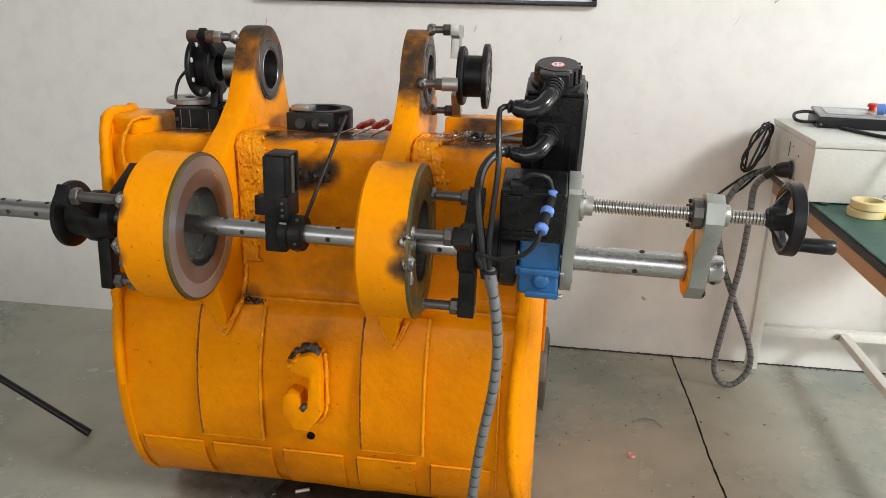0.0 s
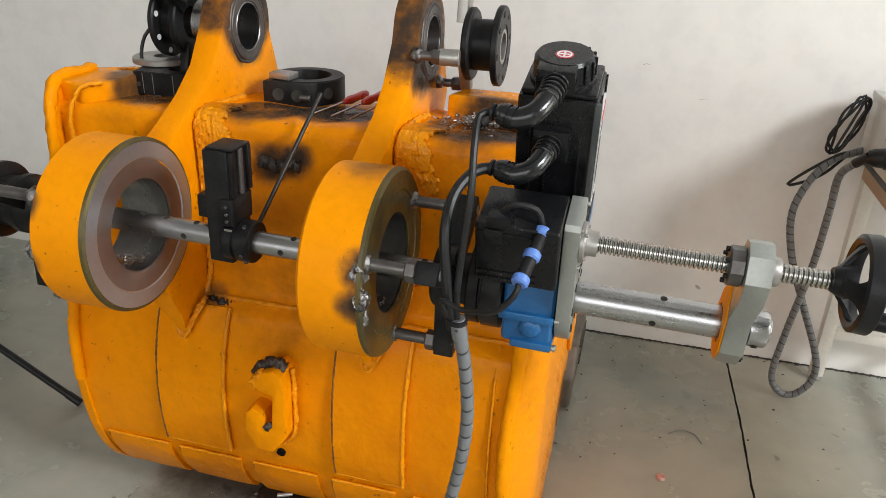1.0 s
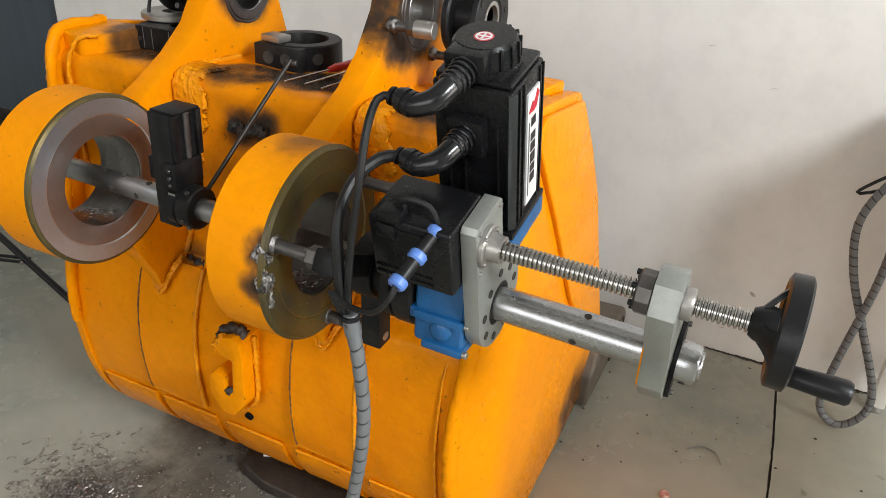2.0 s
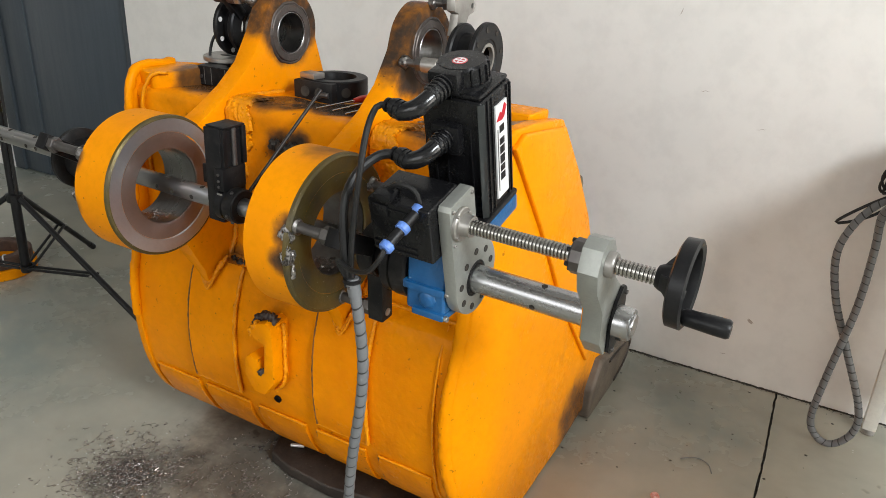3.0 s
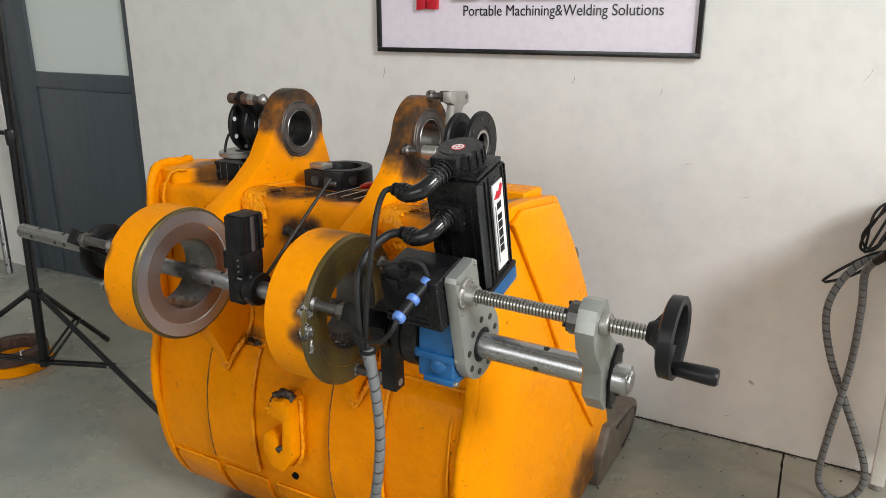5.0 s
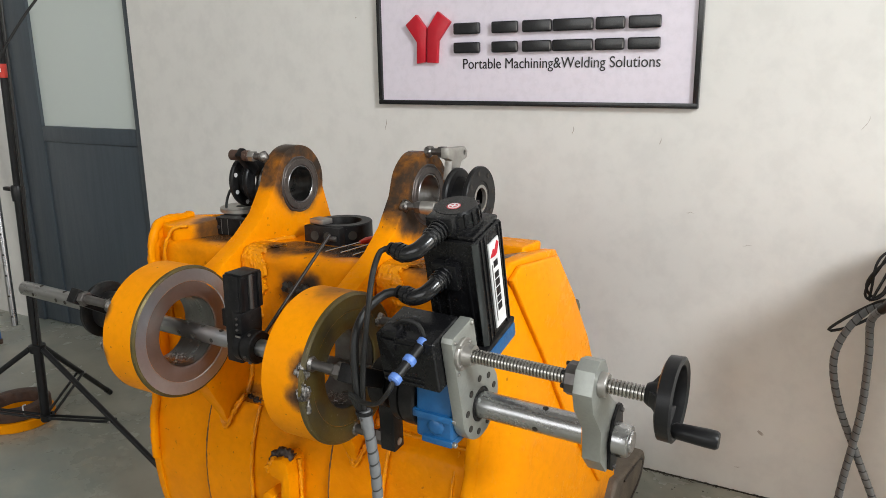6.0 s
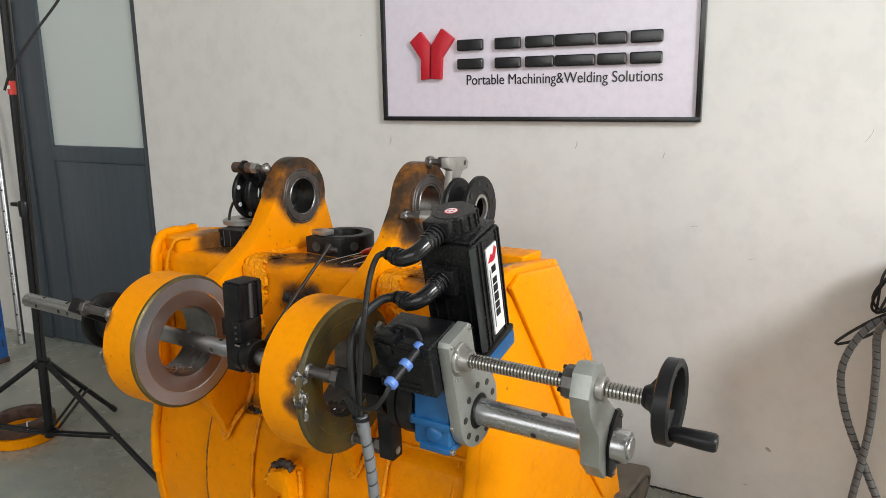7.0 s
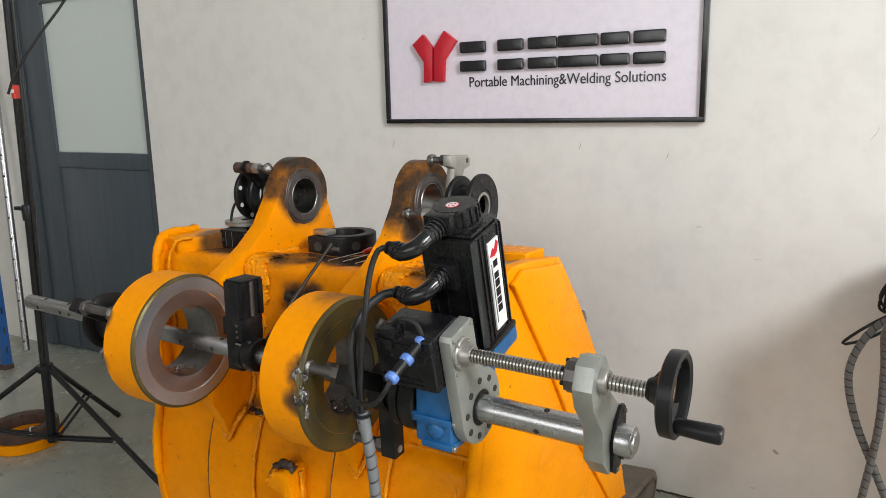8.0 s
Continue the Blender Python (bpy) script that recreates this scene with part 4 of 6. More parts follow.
def machine():
    y, z = BAR
    m = thing("line_boring_machine", (0, y, z), "line boring machine with steel bar, blue gearbox and black motors", "machine")
    boring_bar(m)
    # far bearing mount on the ring
    part("bearing_housing", lathe(B(), [(0, 0.023), (0, 0.071), (0.004, 0.075), (0.014, 0.075), (0.018, 0.070), (0.020, 0.050), (0.060, 0.050), (0.064, 0.058), (0.078, 0.058), (0.082, 0.054), (0.12, 0.045), (0.12, 0.023)], (-1.095, y, z), (1, 0, 0), 48, True), black_oxide, m, "black bearing housing")
    arm_mount(m, -1.022, -0.992, -0.886, (147.6, 267.6, 27.6), 0.150, black_oxide, black_oxide, BAR)
    # tool head on the bar
    t = part("tool_head", box(B(), -0.640, -0.592, 1.338, 1.408, 0.910, 1.120, 0.004), black_oxide, m, "black boring tool head")
    part("slot", box(B(), -0.593, -0.5905, 1.350, 1.395, 1.015, 1.112, 0), plastic_black, t)
    for y0, y1 in ((1.339, 1.3505), (1.3955, 1.407)):
        part("rail", box(B(), -0.5925, -0.584, y0, y1, 1.036, 1.119, 0.0015), black_oxide, t)
    part("top_cap", box(B(), -0.636, -0.584, 1.342, 1.404, 1.1195, 1.124, 0.0015), black_oxide, t)
    part("spindle", cyl(B(), (-0.588, 1.373, 1.036), (-0.588, 1.373, 1.119), 0.006, 14), dark_steel, t)
    part("slide", box(B(), -0.610, -0.583, 1.332, 1.400, 0.985, 1.035, 0.003), black_oxide, t)
    part("tool_holder", box(B(), -0.668, -0.641, 1.355, 1.388, 0.985, 1.028, 0.003), black_oxide, t)
    part("scale_mark", box(B(), -0.603, -0.588, 1.3308, 1.332, 0.9765, 0.9805, 0), grey_steel, t)
    for zz in (0.995, 1.008, 1.022):
        bolt(t, (-0.596, 1.3315, zz), (0, -1, 0), 0.003, dark_steel)
    part("collar", lathe(B(), [(0, 0.0205), (0, 0.034), (0.003, 0.038), (0.020, 0.038), (0.022, 0.034), (0.026, 0.034), (0.028, 0.039), (0.052, 0.039), (0.055, 0.036), (0.055, 0.0205)], (-0.592, y, z), (1, 0, 0), 40, True), black_oxide, m, "black split collar")
    for a in (120, 200, 235, 300):
        yy, zz = polar(BAR, a, 0.038)
        bolt(m, (-0.550, yy, zz), (0, yy - y, zz - z), 0.004, dark_steel)
    for ob in [t] + list(t.children):
        ob.data.transform(Matrix.Translation((0.017, 0.014, -0.002)))
    # near bearing mount
    part("bearing_housing", lathe(B(), [(0, 0.023), (0, 0.040), (0.03, 0.046), (0.032, 0.066), (0.036, 0.070), (0.052, 0.070), (0.054, 0.066), (0.057, 0.066), (0.059, 0.072), (0.088, 0.072), (0.092, 0.068), (0.092, 0.023)], (-0.168, y, z), (1, 0, 0), 56, True), black_oxide, m, "black bearing housing")
    arm_mount(m, -0.198, -0.162, -0.284, (154, 274, 34), 0.140, black_oxide, black_oxide, BAR)
    part("mount_body", lathe(B(), [(0, 0.023), (0, 0.05), (0.004, 0.054), (0.034, 0.054), (0.038, 0.05), (0.038, 0.023)], (-0.199, y, z), (1, 0, 0), 40, True), black_oxide, m)
    # blue gearbox
    g = part("gearbox", box(B(), -0.072, 0.010, 1.305, 1.445, 0.884, 1.010, 0.010, None, 3), cast_blue, m, "blue cast gearbox")
    part("rib", lathe(B(), [(0, 0.0), (0, 0.062), (0.006, 0.066), (0.050, 0.066), (0.055, 0.06), (0.055, 0)], (-0.066, y, z + 0.012), (1, 0, 0), 40), cast_blue, g)
    part("flange", box(B(), -0.078, -0.062, 1.302, 1.45, 0.925, 0.943, 0.004), cast_blue, g)
    part("flange", box(B(), -0.070, 0.011, 1.298, 1.306, 0.928, 0.942, 0.003), cast_blue, g)
    part("flange", box(B(), -0.055, 0.012, 1.299, 1.45, 0.879, 0.893, 0.004), cast_blue, g)
    part("drain_boss", lathe(B(), [(0, 0.019), (0.003, 0.017), (0.006, 0.011), (0.006, 0)], (-0.026, 1.3045, 0.915), (0, -1, 0), 8), cast_blue, g)
    part("motor_seat", box(B(), -0.085, 0.036, 1.395, 1.525, 1.022, 1.0565, 0.006, Matrix.Translation((0, 1.46, 1.057)) @ Matrix.Rotation(radians(15), 4, "X") @ Matrix.Translation((0, -1.46, -1.057))), cast_blue, g)
    part("motor_seat", box(B(), -0.075, 0.012, 1.430, 1.480, 0.960, 1.010, 0.006), cast_blue, g)
    for yy, zz in ((1.318, 0.935), (1.318, 0.886), (1.40, 0.880), (1.43, 0.935)):
        bolt(g, (0.0135, yy - 0.012, zz), (1, -0.1, 0), 0.0055)
    # thicker feed sleeve between the two plates
    sl = part("feed_sleeve", cyl(B(), (0.020, y, z), (0.2615, y, z), 0.0265, 48, None, 0.001), bar_steel, m, "ground steel feed sleeve")
    for hx_, ha in ((0.160, 203), (0.172, 100)):
        yy, zz = polar(BAR, ha, 0.0259)
        part("tool_hole", lathe(B(), [(0.0007, 0), (0.0007, 0.0035), (0.0012, 0.0055), (-0.002, 0.0055)], (hx_, yy, zz), (0, yy - y, zz - z), 14), joint_dark, sl, "dark tool hole")
    # grey plate between gearbox and screw
    outline = [(1.276, 1.035), (1.256, 1.110), (1.260, 1.119), (1.328, 1.139), (1.337, 1.134), (1.362, 1.046)] + [polar((1.374, 0.953), a, 0.074) for a in range(84, -184, -9)]
    p = part("gear_plate", plate(B(), outline, [(1.373, 0.949, 0.035)], 0.0125, 0.036, 0.0015), plate_grey, m, "silver anodised gear plate")
    for k in range(9):
        yy, zz = polar((1.374, 0.950), 20 + 40 * k, 0.056)
        part("bolt_hole", lathe(B(), [(0.0007, 0), (0.0007, 0.0052), (0.0012, 0.0066), (-0.002, 0.0066)], (0.0362, yy, zz), (1, 0, 0), 16), joint_dark, p)
    for yy, zz in ((1.280, 1.045), (1.266, 1.110), (1.328, 1.129), (1.352, 1.058)):
        bolt(p, (0.036, yy, zz), (1, 0, 0), 0.0034)
    part("seal_ring", lathe(B(), [(0, 0.027), (0, 0.0348), (0.004, 0.0348), (0.006, 0.031), (0.006, 0.027)], (0.030, y, z), (1, 0, 0), 40, True), black_oxide, m)
    # feed motor behind the plate
    f = part("feed_motor", box(B(), -0.112, 0.011, 1.243, 1.342, 1.020, 1.128, 0.006, None, 3), motor_black, m, "black feed motor housing")
    for zz in (1.028, 1.040, 1.112):
        part("fin", box(B(), -0.108, -0.020, 1.2405, 1.2435, zz, zz + 0.004, 0.001), motor_black, f)
    part("cable_gland", box(B(), -0.094, -0.060, 1.238, 1.270, 1.127, 1.142, 0.003), motor_black, f)
    part("cable_gland", box(B(), -0.099, -0.070, 1.2385, 1.255, 1.098, 1.122, 0.003), motor_black, f)
    tilt = Matrix.Translation((0, 1.292, 1.074)) @ Matrix.Rotation(radians(15), 4, "X") @ Matrix.Translation((0, -1.292, -1.074))
    for ob in [f] + list(f.children):
        ob.data.transform(tilt)
    # lead screw
    sy, sz = 1.291, 1.083
    prof = [(0, 0), (0, 0.0125)]
    x = 0.0
    while x < 0.352:
        prof += [(x, 0.0098), (x + 0.0014, 0.0132), (x + 0.0038, 0.0132), (x + 0.0052, 0.0098)]
        x += 0.0062
    prof += [(0.356, 0.0108), (0.356, 0)]
    part("lead_screw", lathe(B(), prof, (0.046, sy, sz), (1, 0, 0), 28), screw_steel, m, "bright threaded lead screw", 25)
    fl = part("screw_flange", lathe(B(), [(0, 0.014), (0, 0.031), (0.005, 0.031), (0.007, 0.029), (0.007, 0.021), (0.014, 0.019), (0.024, 0.019), (0.024, 0.0135)], (0.0365, sy + 0.004, sz - 0.002), (1, 0, 0), 40, True), grey_steel, m)
    for a in (45, 135, 225, 315):
        bolt(fl, (0.0435, *polar((sy, sz), a, 0.026)), (1, 0, 0), 0.0028)
    # end plate
    e_out = [(1.262, 1.112), (1.285, 1.124), (1.312, 1.118), (1.330, 1.095), (1.330, 1.055), (1.400, 1.000), (1.425, 0.955), (1.412, 0.905), (1.388, 0.888), (1.352, 0.890), (1.318, 0.925), (1.310, 0.985), (1.262, 1.040), (1.250, 1.075)]
    e = part("end_plate", plate(B(), e_out, [], 0.262, 0.296, 0.002), plate_grey, m, "silver anodised end plate")
    part("nut_block", lathe(B(), [(0, 0.0135), (0, 0.026), (0.003, 0.029), (0.020, 0.029), (0.022, 0.026), (0.022, 0.0135)], (0.240, sy, sz), (1, 0, 0), 10, True), dark_steel, m, "dark steel screw nut")
    for a in range(20, 380, 60):
        bolt(m, (0.2395, *polar((sy, sz), a, 0.023)), (-1, 0, 0), 0.004, black_oxide)
    part("nut_collar", lathe(B(), [(0, 0.0135), (0, 0.021), (0.010, 0.021), (0.013, 0.019), (0.013, 0.0135)], (0.2965, sy, sz), (1, 0, 0), 32, True), grey_steel, m)
    part("retainer", plate(B(), [(1.40, 1.005), (1.412, 0.995), (1.418, 0.94), (1.395, 0.894), (1.372, 0.884), (1.355, 0.895), (1.348, 0.95), (1.362, 0.985), (1.388, 1.006)], [], 0.2965, 0.303, 0.001), black_oxide, m, "black retainer plate")
    for yy, zz in ((1.401, 0.992), (1.370, 0.895), (1.358, 0.94)):
        bolt(m, (0.303, yy, zz), (1, 0, 0), 0.0042, dark_steel)
    part("shaft_collar", lathe(B(), [(0, 0.021), (0, 0.029), (0.024, 0.029), (0.027, 0.027), (0.0275, 0.019), (0.025, 0.017), (0.025, 0)], (0.3035, y, z), (1, 0, 0), 36), bar_steel, m, "turned steel shaft collar")
    part("set_screw", lathe(B(), [(0, 0), (0, 0.004), (0.0018, 0.0045), (0.001, 0.006)], (0.315, *polar(BAR, 235, 0.0293)), (0, math.cos(radians(235)), math.sin(radians(235))), 14), joint_dark, m)
    # orange sheet on the end plate's reverse side, a painted reflection of the bucket
    part("end_plate_back", plate(B(), [(1.322, 0.925), (1.315, 0.985), (1.335, 1.04), (1.395, 0.998), (1.420, 0.955), (1.408, 0.908), (1.386, 0.892), (1.355, 0.894)], [(y, z, 0.032)], 0.2595, 0.2618, 0), paint_ring, m, "orange sheet painted as a reflection on the inner face")
    # handwheel
    hx, hy, hz = 0.4135, 1.284, 1.088
    w = part("handwheel", lathe(B(), [(-0.010, 0.054), (-0.013, 0.061), (-0.010, 0.067), (0.010, 0.068), (0.013, 0.063), (0.010, 0.055), (-0.004, 0.052)], (hx, hy, hz), (1, 0, 0), 56, True), plastic_black, m, "black plastic handwheel")
    part("hub", lathe(B(), [(-0.040, 0.0), (-0.040, 0.0165), (-0.034, 0.020), (-0.022, 0.024), (-0.012, 0.023), (-0.010, 0)], (hx, hy, hz), (1, 0, 0), 32), plastic_black, w)
    for a in (57, 177, 297):
        bm, g_ = B(), {}
        for q in range(9):
            t_ = q / 8
            half = radians(34 - 14 * math.sin(math.pi * t_))
            for e_ in range(7):
                an = radians(a) + half * (e_ / 3 - 1)
                rr = 0.018 + 0.041 * t_
                for side_ in (0, 1):
                    g_[q, e_, side_] = bm.verts.new((hx - 0.034 + 0.030 * t_ + 0.007 * side_, hy + rr * math.cos(an), hz + rr * math.sin(an)))
        for side_ in (0, 1):
            for q in range(8):
                for e_ in range(6):
                    bm.faces.new((g_[q, e_, side_], g_[q, e_ + 1, side_], g_[q + 1, e_ + 1, side_], g_[q + 1, e_, side_]))
        for q in range(8):
            for e_ in (0, 6):
                bm.faces.new((g_[q, e_, 0], g_[q + 1, e_, 0], g_[q + 1, e_, 1], g_[q, e_, 1]))
        part("spoke", bm, plastic_black, w)
    gy, gz = polar((hy, hz), 237, 0.047)
    gr = part("grip", lathe(B(), [(0, 0), (0, 0.009), (0.006, 0.0125), (0.050, 0.0145), (0.066, 0.0145), (0.070, 0.012), (0.070, 0)], (hx + 0.008, gy, gz), (1, 0, 0), 28), plastic_black, w, "black revolving grip")
    # drive motor, leaning a little towards the room
    lean = Matrix.Translation((-0.024, 1.460, 1.057)) @ Matrix.Rotation(radians(15), 4, "X")
    d = part("drive_motor", box(B(), -0.062, 0.056, -0.055, 0.055, 0.012, 0.240, 0.007, lean, 3), motor_black, m, "black servo drive motor")
    part("motor_flange", box(B(), -0.066, 0.060, -0.062, 0.064, 0.0, 0.0115, 0.003, lean), black_oxide, d)
    for xx in (-0.040, -0.016, 0.034):
        part("fin", box(B(), xx - 0.002, xx + 0.002, -0.0575, -0.0545, 0.02, 0.19, 0.001, lean), motor_black, d)
    for yy in (-0.035, -0.020, 0.037, 0.048):
        part("fin", box(B(), 0.0555, 0.0585, yy - 0.002, yy + 0.002, 0.016, 0.236, 0.001, lean), motor_black, d)
    # added strip: the corner notch's bright reflection is put into its greyer colour
    corner = lean @ Matrix.Translation((0.0495, -0.0485, 0)) @ Matrix.Rotation(radians(-45), 4, "Z")
    part("corner_strip", box(B(), -0.004, 0.0085, -0.0065, 0.0065, 0.014, 0.237, 0.001, corner), corner_glint, d, "glossy corner strip, greyer than the motor as a painted glint")
    part("motor_lid", box(B(), -0.058, 0.052, -0.052, 0.052, 0.2405, 0.250, 0.005, lean), motor_black, d)
    c = part("encoder_cap", lathe(B(), [(0, 0), (0, 0.049), (0.006, 0.049), (0.008, 0.045), (0.034, 0.044), (0.039, 0.040), (0.039, 0)], lean @ Vector((-0.004, -0.006, 0.250)), lean.to_3x3() @ Vector((0, 0, 1)), 48), motor_black, d, "black encoder cap")
    part("connector_seat", box(B(), -0.036, 0.020, -0.066, -0.030, 0.252, 0.288, 0.003, lean), motor_black, d)
    for k in range(6):
        mm = lean @ Matrix.Translation((-0.004, -0.006, 0)) @ Matrix.Rotation(radians(-40 + 22 * k), 4, "Z")
        part("fin", box(B(), 0.0425, 0.0475, -0.0022, 0.0022, 0.258, 0.286, 0.001, mm), motor_black, d)
    st = part("cap_sticker", lathe(B(), [(0.0392, 0), (0.0392, 0.0135), (0.0395, 0.0135), (0.0395, 0)], lean @ Vector((-0.004, -0.012, 0.250)), lean.to_3x3() @ Vector((0, 0, 1)), 32), sticker_red, c, "round red and white sticker")
    part("sticker_ring", lathe(B(), [(0.0398, 0.0085), (0.0398, 0.0112), (0.0401, 0.0112), (0.0401, 0.0085)], lean @ Vector((-0.004, -0.012, 0.250)), lean.to_3x3() @ Vector((0, 0, 1)), 32, True), sticker_white, c)
    part("sticker_mark", box(B(), -0.012, 0.004, -0.0135, -0.0105, 0.2898, 0.2901, 0, lean), sticker_white, c)
    part("sticker_mark", box(B(), -0.0055, -0.0025, -0.020, -0.004, 0.2902, 0.2904, 0, lean), sticker_white, c)
    part("name_plate", box(B(), 0.0565, 0.0595, -0.012, 0.030, 0.030, 0.215, 0.0, lean), sticker_white, d, "white name strip with plain dark bars")
    part("emblem", prism(B(), [(-0.010, 0.186), (0.004, 0.200), (0.010, 0.195), (0.020, 0.211), (0.028, 0.203), (0.018, 0.185), (0.009, 0.182)], 0, 0.0006, "x"), red_paint, d, "red emblem").data.transform(lean @ Matrix.Translation((0.0597, 0, 0)))
    for k, (a0, a1) in enumerate(((0.160, 0.174), (0.136, 0.149), (0.118, 0.133), (0.098, 0.115), (0.082, 0.095), (0.064, 0.079))):
        part("letter_bar", box(B(), 0.0597, 0.0602, 0.000, 0.017, a0, a1, 0, lean), black_letter, d)
    part("letter_bar", box(B(), 0.0597, 0.0602, -0.0075, -0.005, 0.045, 0.17, 0, lean), dark_steel, d)
    # plugs and elbows on the motor
    for z0, seat in ((0.262, False), (0.170, True)):
        if seat:
            part("connector_seat", box(B(), -0.034, 0.020, -0.075, -0.054, 0.143, 0.197, 0.004, lean), motor_black, d)
        pts = [lean @ Vector(q) for q in ((-0.008, -0.060, z0 + 0.006), (-0.012, -0.092, z0 - 0.002), (-0.026, -0.118, z0 - 0.014), (-0.050, -0.125, z0 - 0.022), (-0.072, -0.120, z0 - 0.020))]
        e2 = part("elbow", tube(B(), pts, 0.0155, 20, 0.004, 0.0, None), glossy_black, d, "glossy black elbow plug")
        for k in range(5):
            q = lean @ Vector((-0.008 - 0.0004 * k * k, -0.064 - 0.0075 * k, z0 + 0.005 - 0.0022 * k))
            part("plug_ring", lathe(B(), [(-0.0032, 0.015), (-0.0026, 0.0192 - 0.0004 * k), (-0.001, 0.0200 - 0.0004 * k), (0.001, 0.0200 - 0.0004 * k), (0.0024, 0.0188 - 0.0004 * k), (0.003, 0.015)], q, lean.to_3x3() @ Vector((-0.08 * k, -1, -0.15)), 28, True), glossy_black, e2)
        for k in (0, 1):
            q = pts[3].lerp(pts[4], 0.2 + 0.45 * k)
            part("plug_ring", lathe(B(), [(-0.003, 0.014), (-0.003, 0.0172), (0.003, 0.0172), (0.003, 0.014)], q, pts[4] - pts[3], 24, True), glossy_black, e2)
        part("gland", lathe(B(), [(-0.008, 0), (-0.008, 0.014), (0.003, 0.0145), (0.008, 0.011), (0.016, 0.0085), (0.016, 0)], pts[-1], (-1, 0.1, 0.1), 12), glossy_black, e2)
        part("cable_tie", lathe(B(), [(-0.002, 0.0100), (-0.002, 0.0125), (0.002, 0.0125), (0.002, 0.0100)], pts[-1] + Vector((-0.012, 0.001, 0.001)), (-1, 0.1, 0.1), 16, True), plastic_black, e2)
    # in-line plug with blue nuts
    a, b_ = Vector((-0.016, 1.243, 1.108)), Vector((-0.032, 1.170, 1.059))
    pl = part("inline_plug", cyl(B(), a, b_, 0.0095, 20), plastic_black, m, "black in-line plug with blue nuts")
    for t_ in (0.0, 0.45, 0.92):
        q = a.lerp(b_, t_)
        part("nut", lathe(B(), [(-0.006, 0), (-0.006, 0.0105), (-0.004, 0.0125), (0.005, 0.0125), (0.008, 0.010), (0.008, 0)], q, b_ - a, 12), clip_blue, pl, "blue plastic nut")
    # the whole set-up leans a little along the bar
    m.location += Vector((0, -0.006, -0.010))
    m.rotation_euler = (0, radians(1.1), radians(-0.5))
    return m


machine()


# ---- cables of the machine ----
whole("motor_cable", tube(B(), [(-0.106, 1.277, 1.253), (-0.120, 1.268, 1.248), (-0.119, 1.240, 1.215), (-0.115, 1.214, 1.15), (-0.122, 1.205, 1.06), (-0.126, 1.203, 0.99), (-0.122, 1.203, 0.94)], 0.0055, 10, 0.01), rubber_black, "thin black cable hanging from the upper motor plug", "cable", "machine cables")
whole("motor_cable", tube(B(), [(-0.106, 1.300, 1.163), (-0.126, 1.288, 1.160), (-0.147, 1.255, 1.135), (-0.151, 1.220, 1.09), (-0.142, 1.206, 1.02), (-0.130, 1.203, 0.94)], 0.0085, 10, 0.01), rubber_black, "thick black cable hanging from the lower motor plug", "cable", "machine cables")
whole("feed_cable", tube(B(), [(-0.077, 1.240, 1.118), (-0.055, 1.235, 1.136), (-0.025, 1.240, 1.130), (-0.014, 1.245, 1.102)], 0.0045, 8, 0.008), rubber_black, "short black lead from feed motor to plug", "cable", "machine cables")
whole("feed_cable", tube(B(), [(-0.032, 1.166, 1.050), (-0.036, 1.158, 1.034), (-0.062, 1.160, 1.004), (-0.110, 1.178, 0.988), (-0.145, 1.19, 0.992), (-0.136, 1.20, 0.96), (-0.125, 1.203, 0.945)], 0.0045, 8, 0.008), rubber_black, "thin black lead looping from the blue plug", "cable", "machine cables")
whole("cable_tie", lathe(B(), [(-0.003, 0.012), (-0.003, 0.0165), (0.003, 0.0165), (0.003, 0.012)], (-0.124, 1.203, 0.955), (0.05, 0, 1), 16, True), plastic_black, "black cable tie round the machine cables", "cable tie")
hose_spir = thing("spiral_hose", (-0.122, 1.203, 0.950), "grey spiral-wrapped hose hanging from the machine to the floor", "hose")
part("sleeve", wrapped_hose(B(), [(-0.122, 1.203, 0.950), (-0.108, 1.202, 0.88), (-0.100, 1.202, 0.79), (-0.106, 1.202, 0.70), (-0.122, 1.203, 0.60), (-0.134, 1.204, 0.50), (-0.142, 1.207, 0.38), (-0.14, 1.21, 0.24), (-0.12, 1.19, 0.12), (-0.04, 1.15, 0.035), (0.10, 1.12, 0.0165), (0.3, 1.18, 0.0165), (0.5, 1.3, 0.0165)], 0.0106), [hose_grey, hose_gap], hose_spir, "", 60)
part("cuff", tube(B(), [(-0.124, 1.203, 0.958), (-0.121, 1.203, 0.945), (-0.117, 1.2027, 0.926)], 0.0122, 16, 0.004), hose_grey, hose_spir, "plain grey end cuff")
part("cuff_screw", lathe(B(), [(0, 0), (0, 0.0026), (0.0015, 0.002), (0.0015, 0)], (-0.121, 1.1905, 0.944), (0.1, -1, 0), 10), dark_steel, hose_spir)


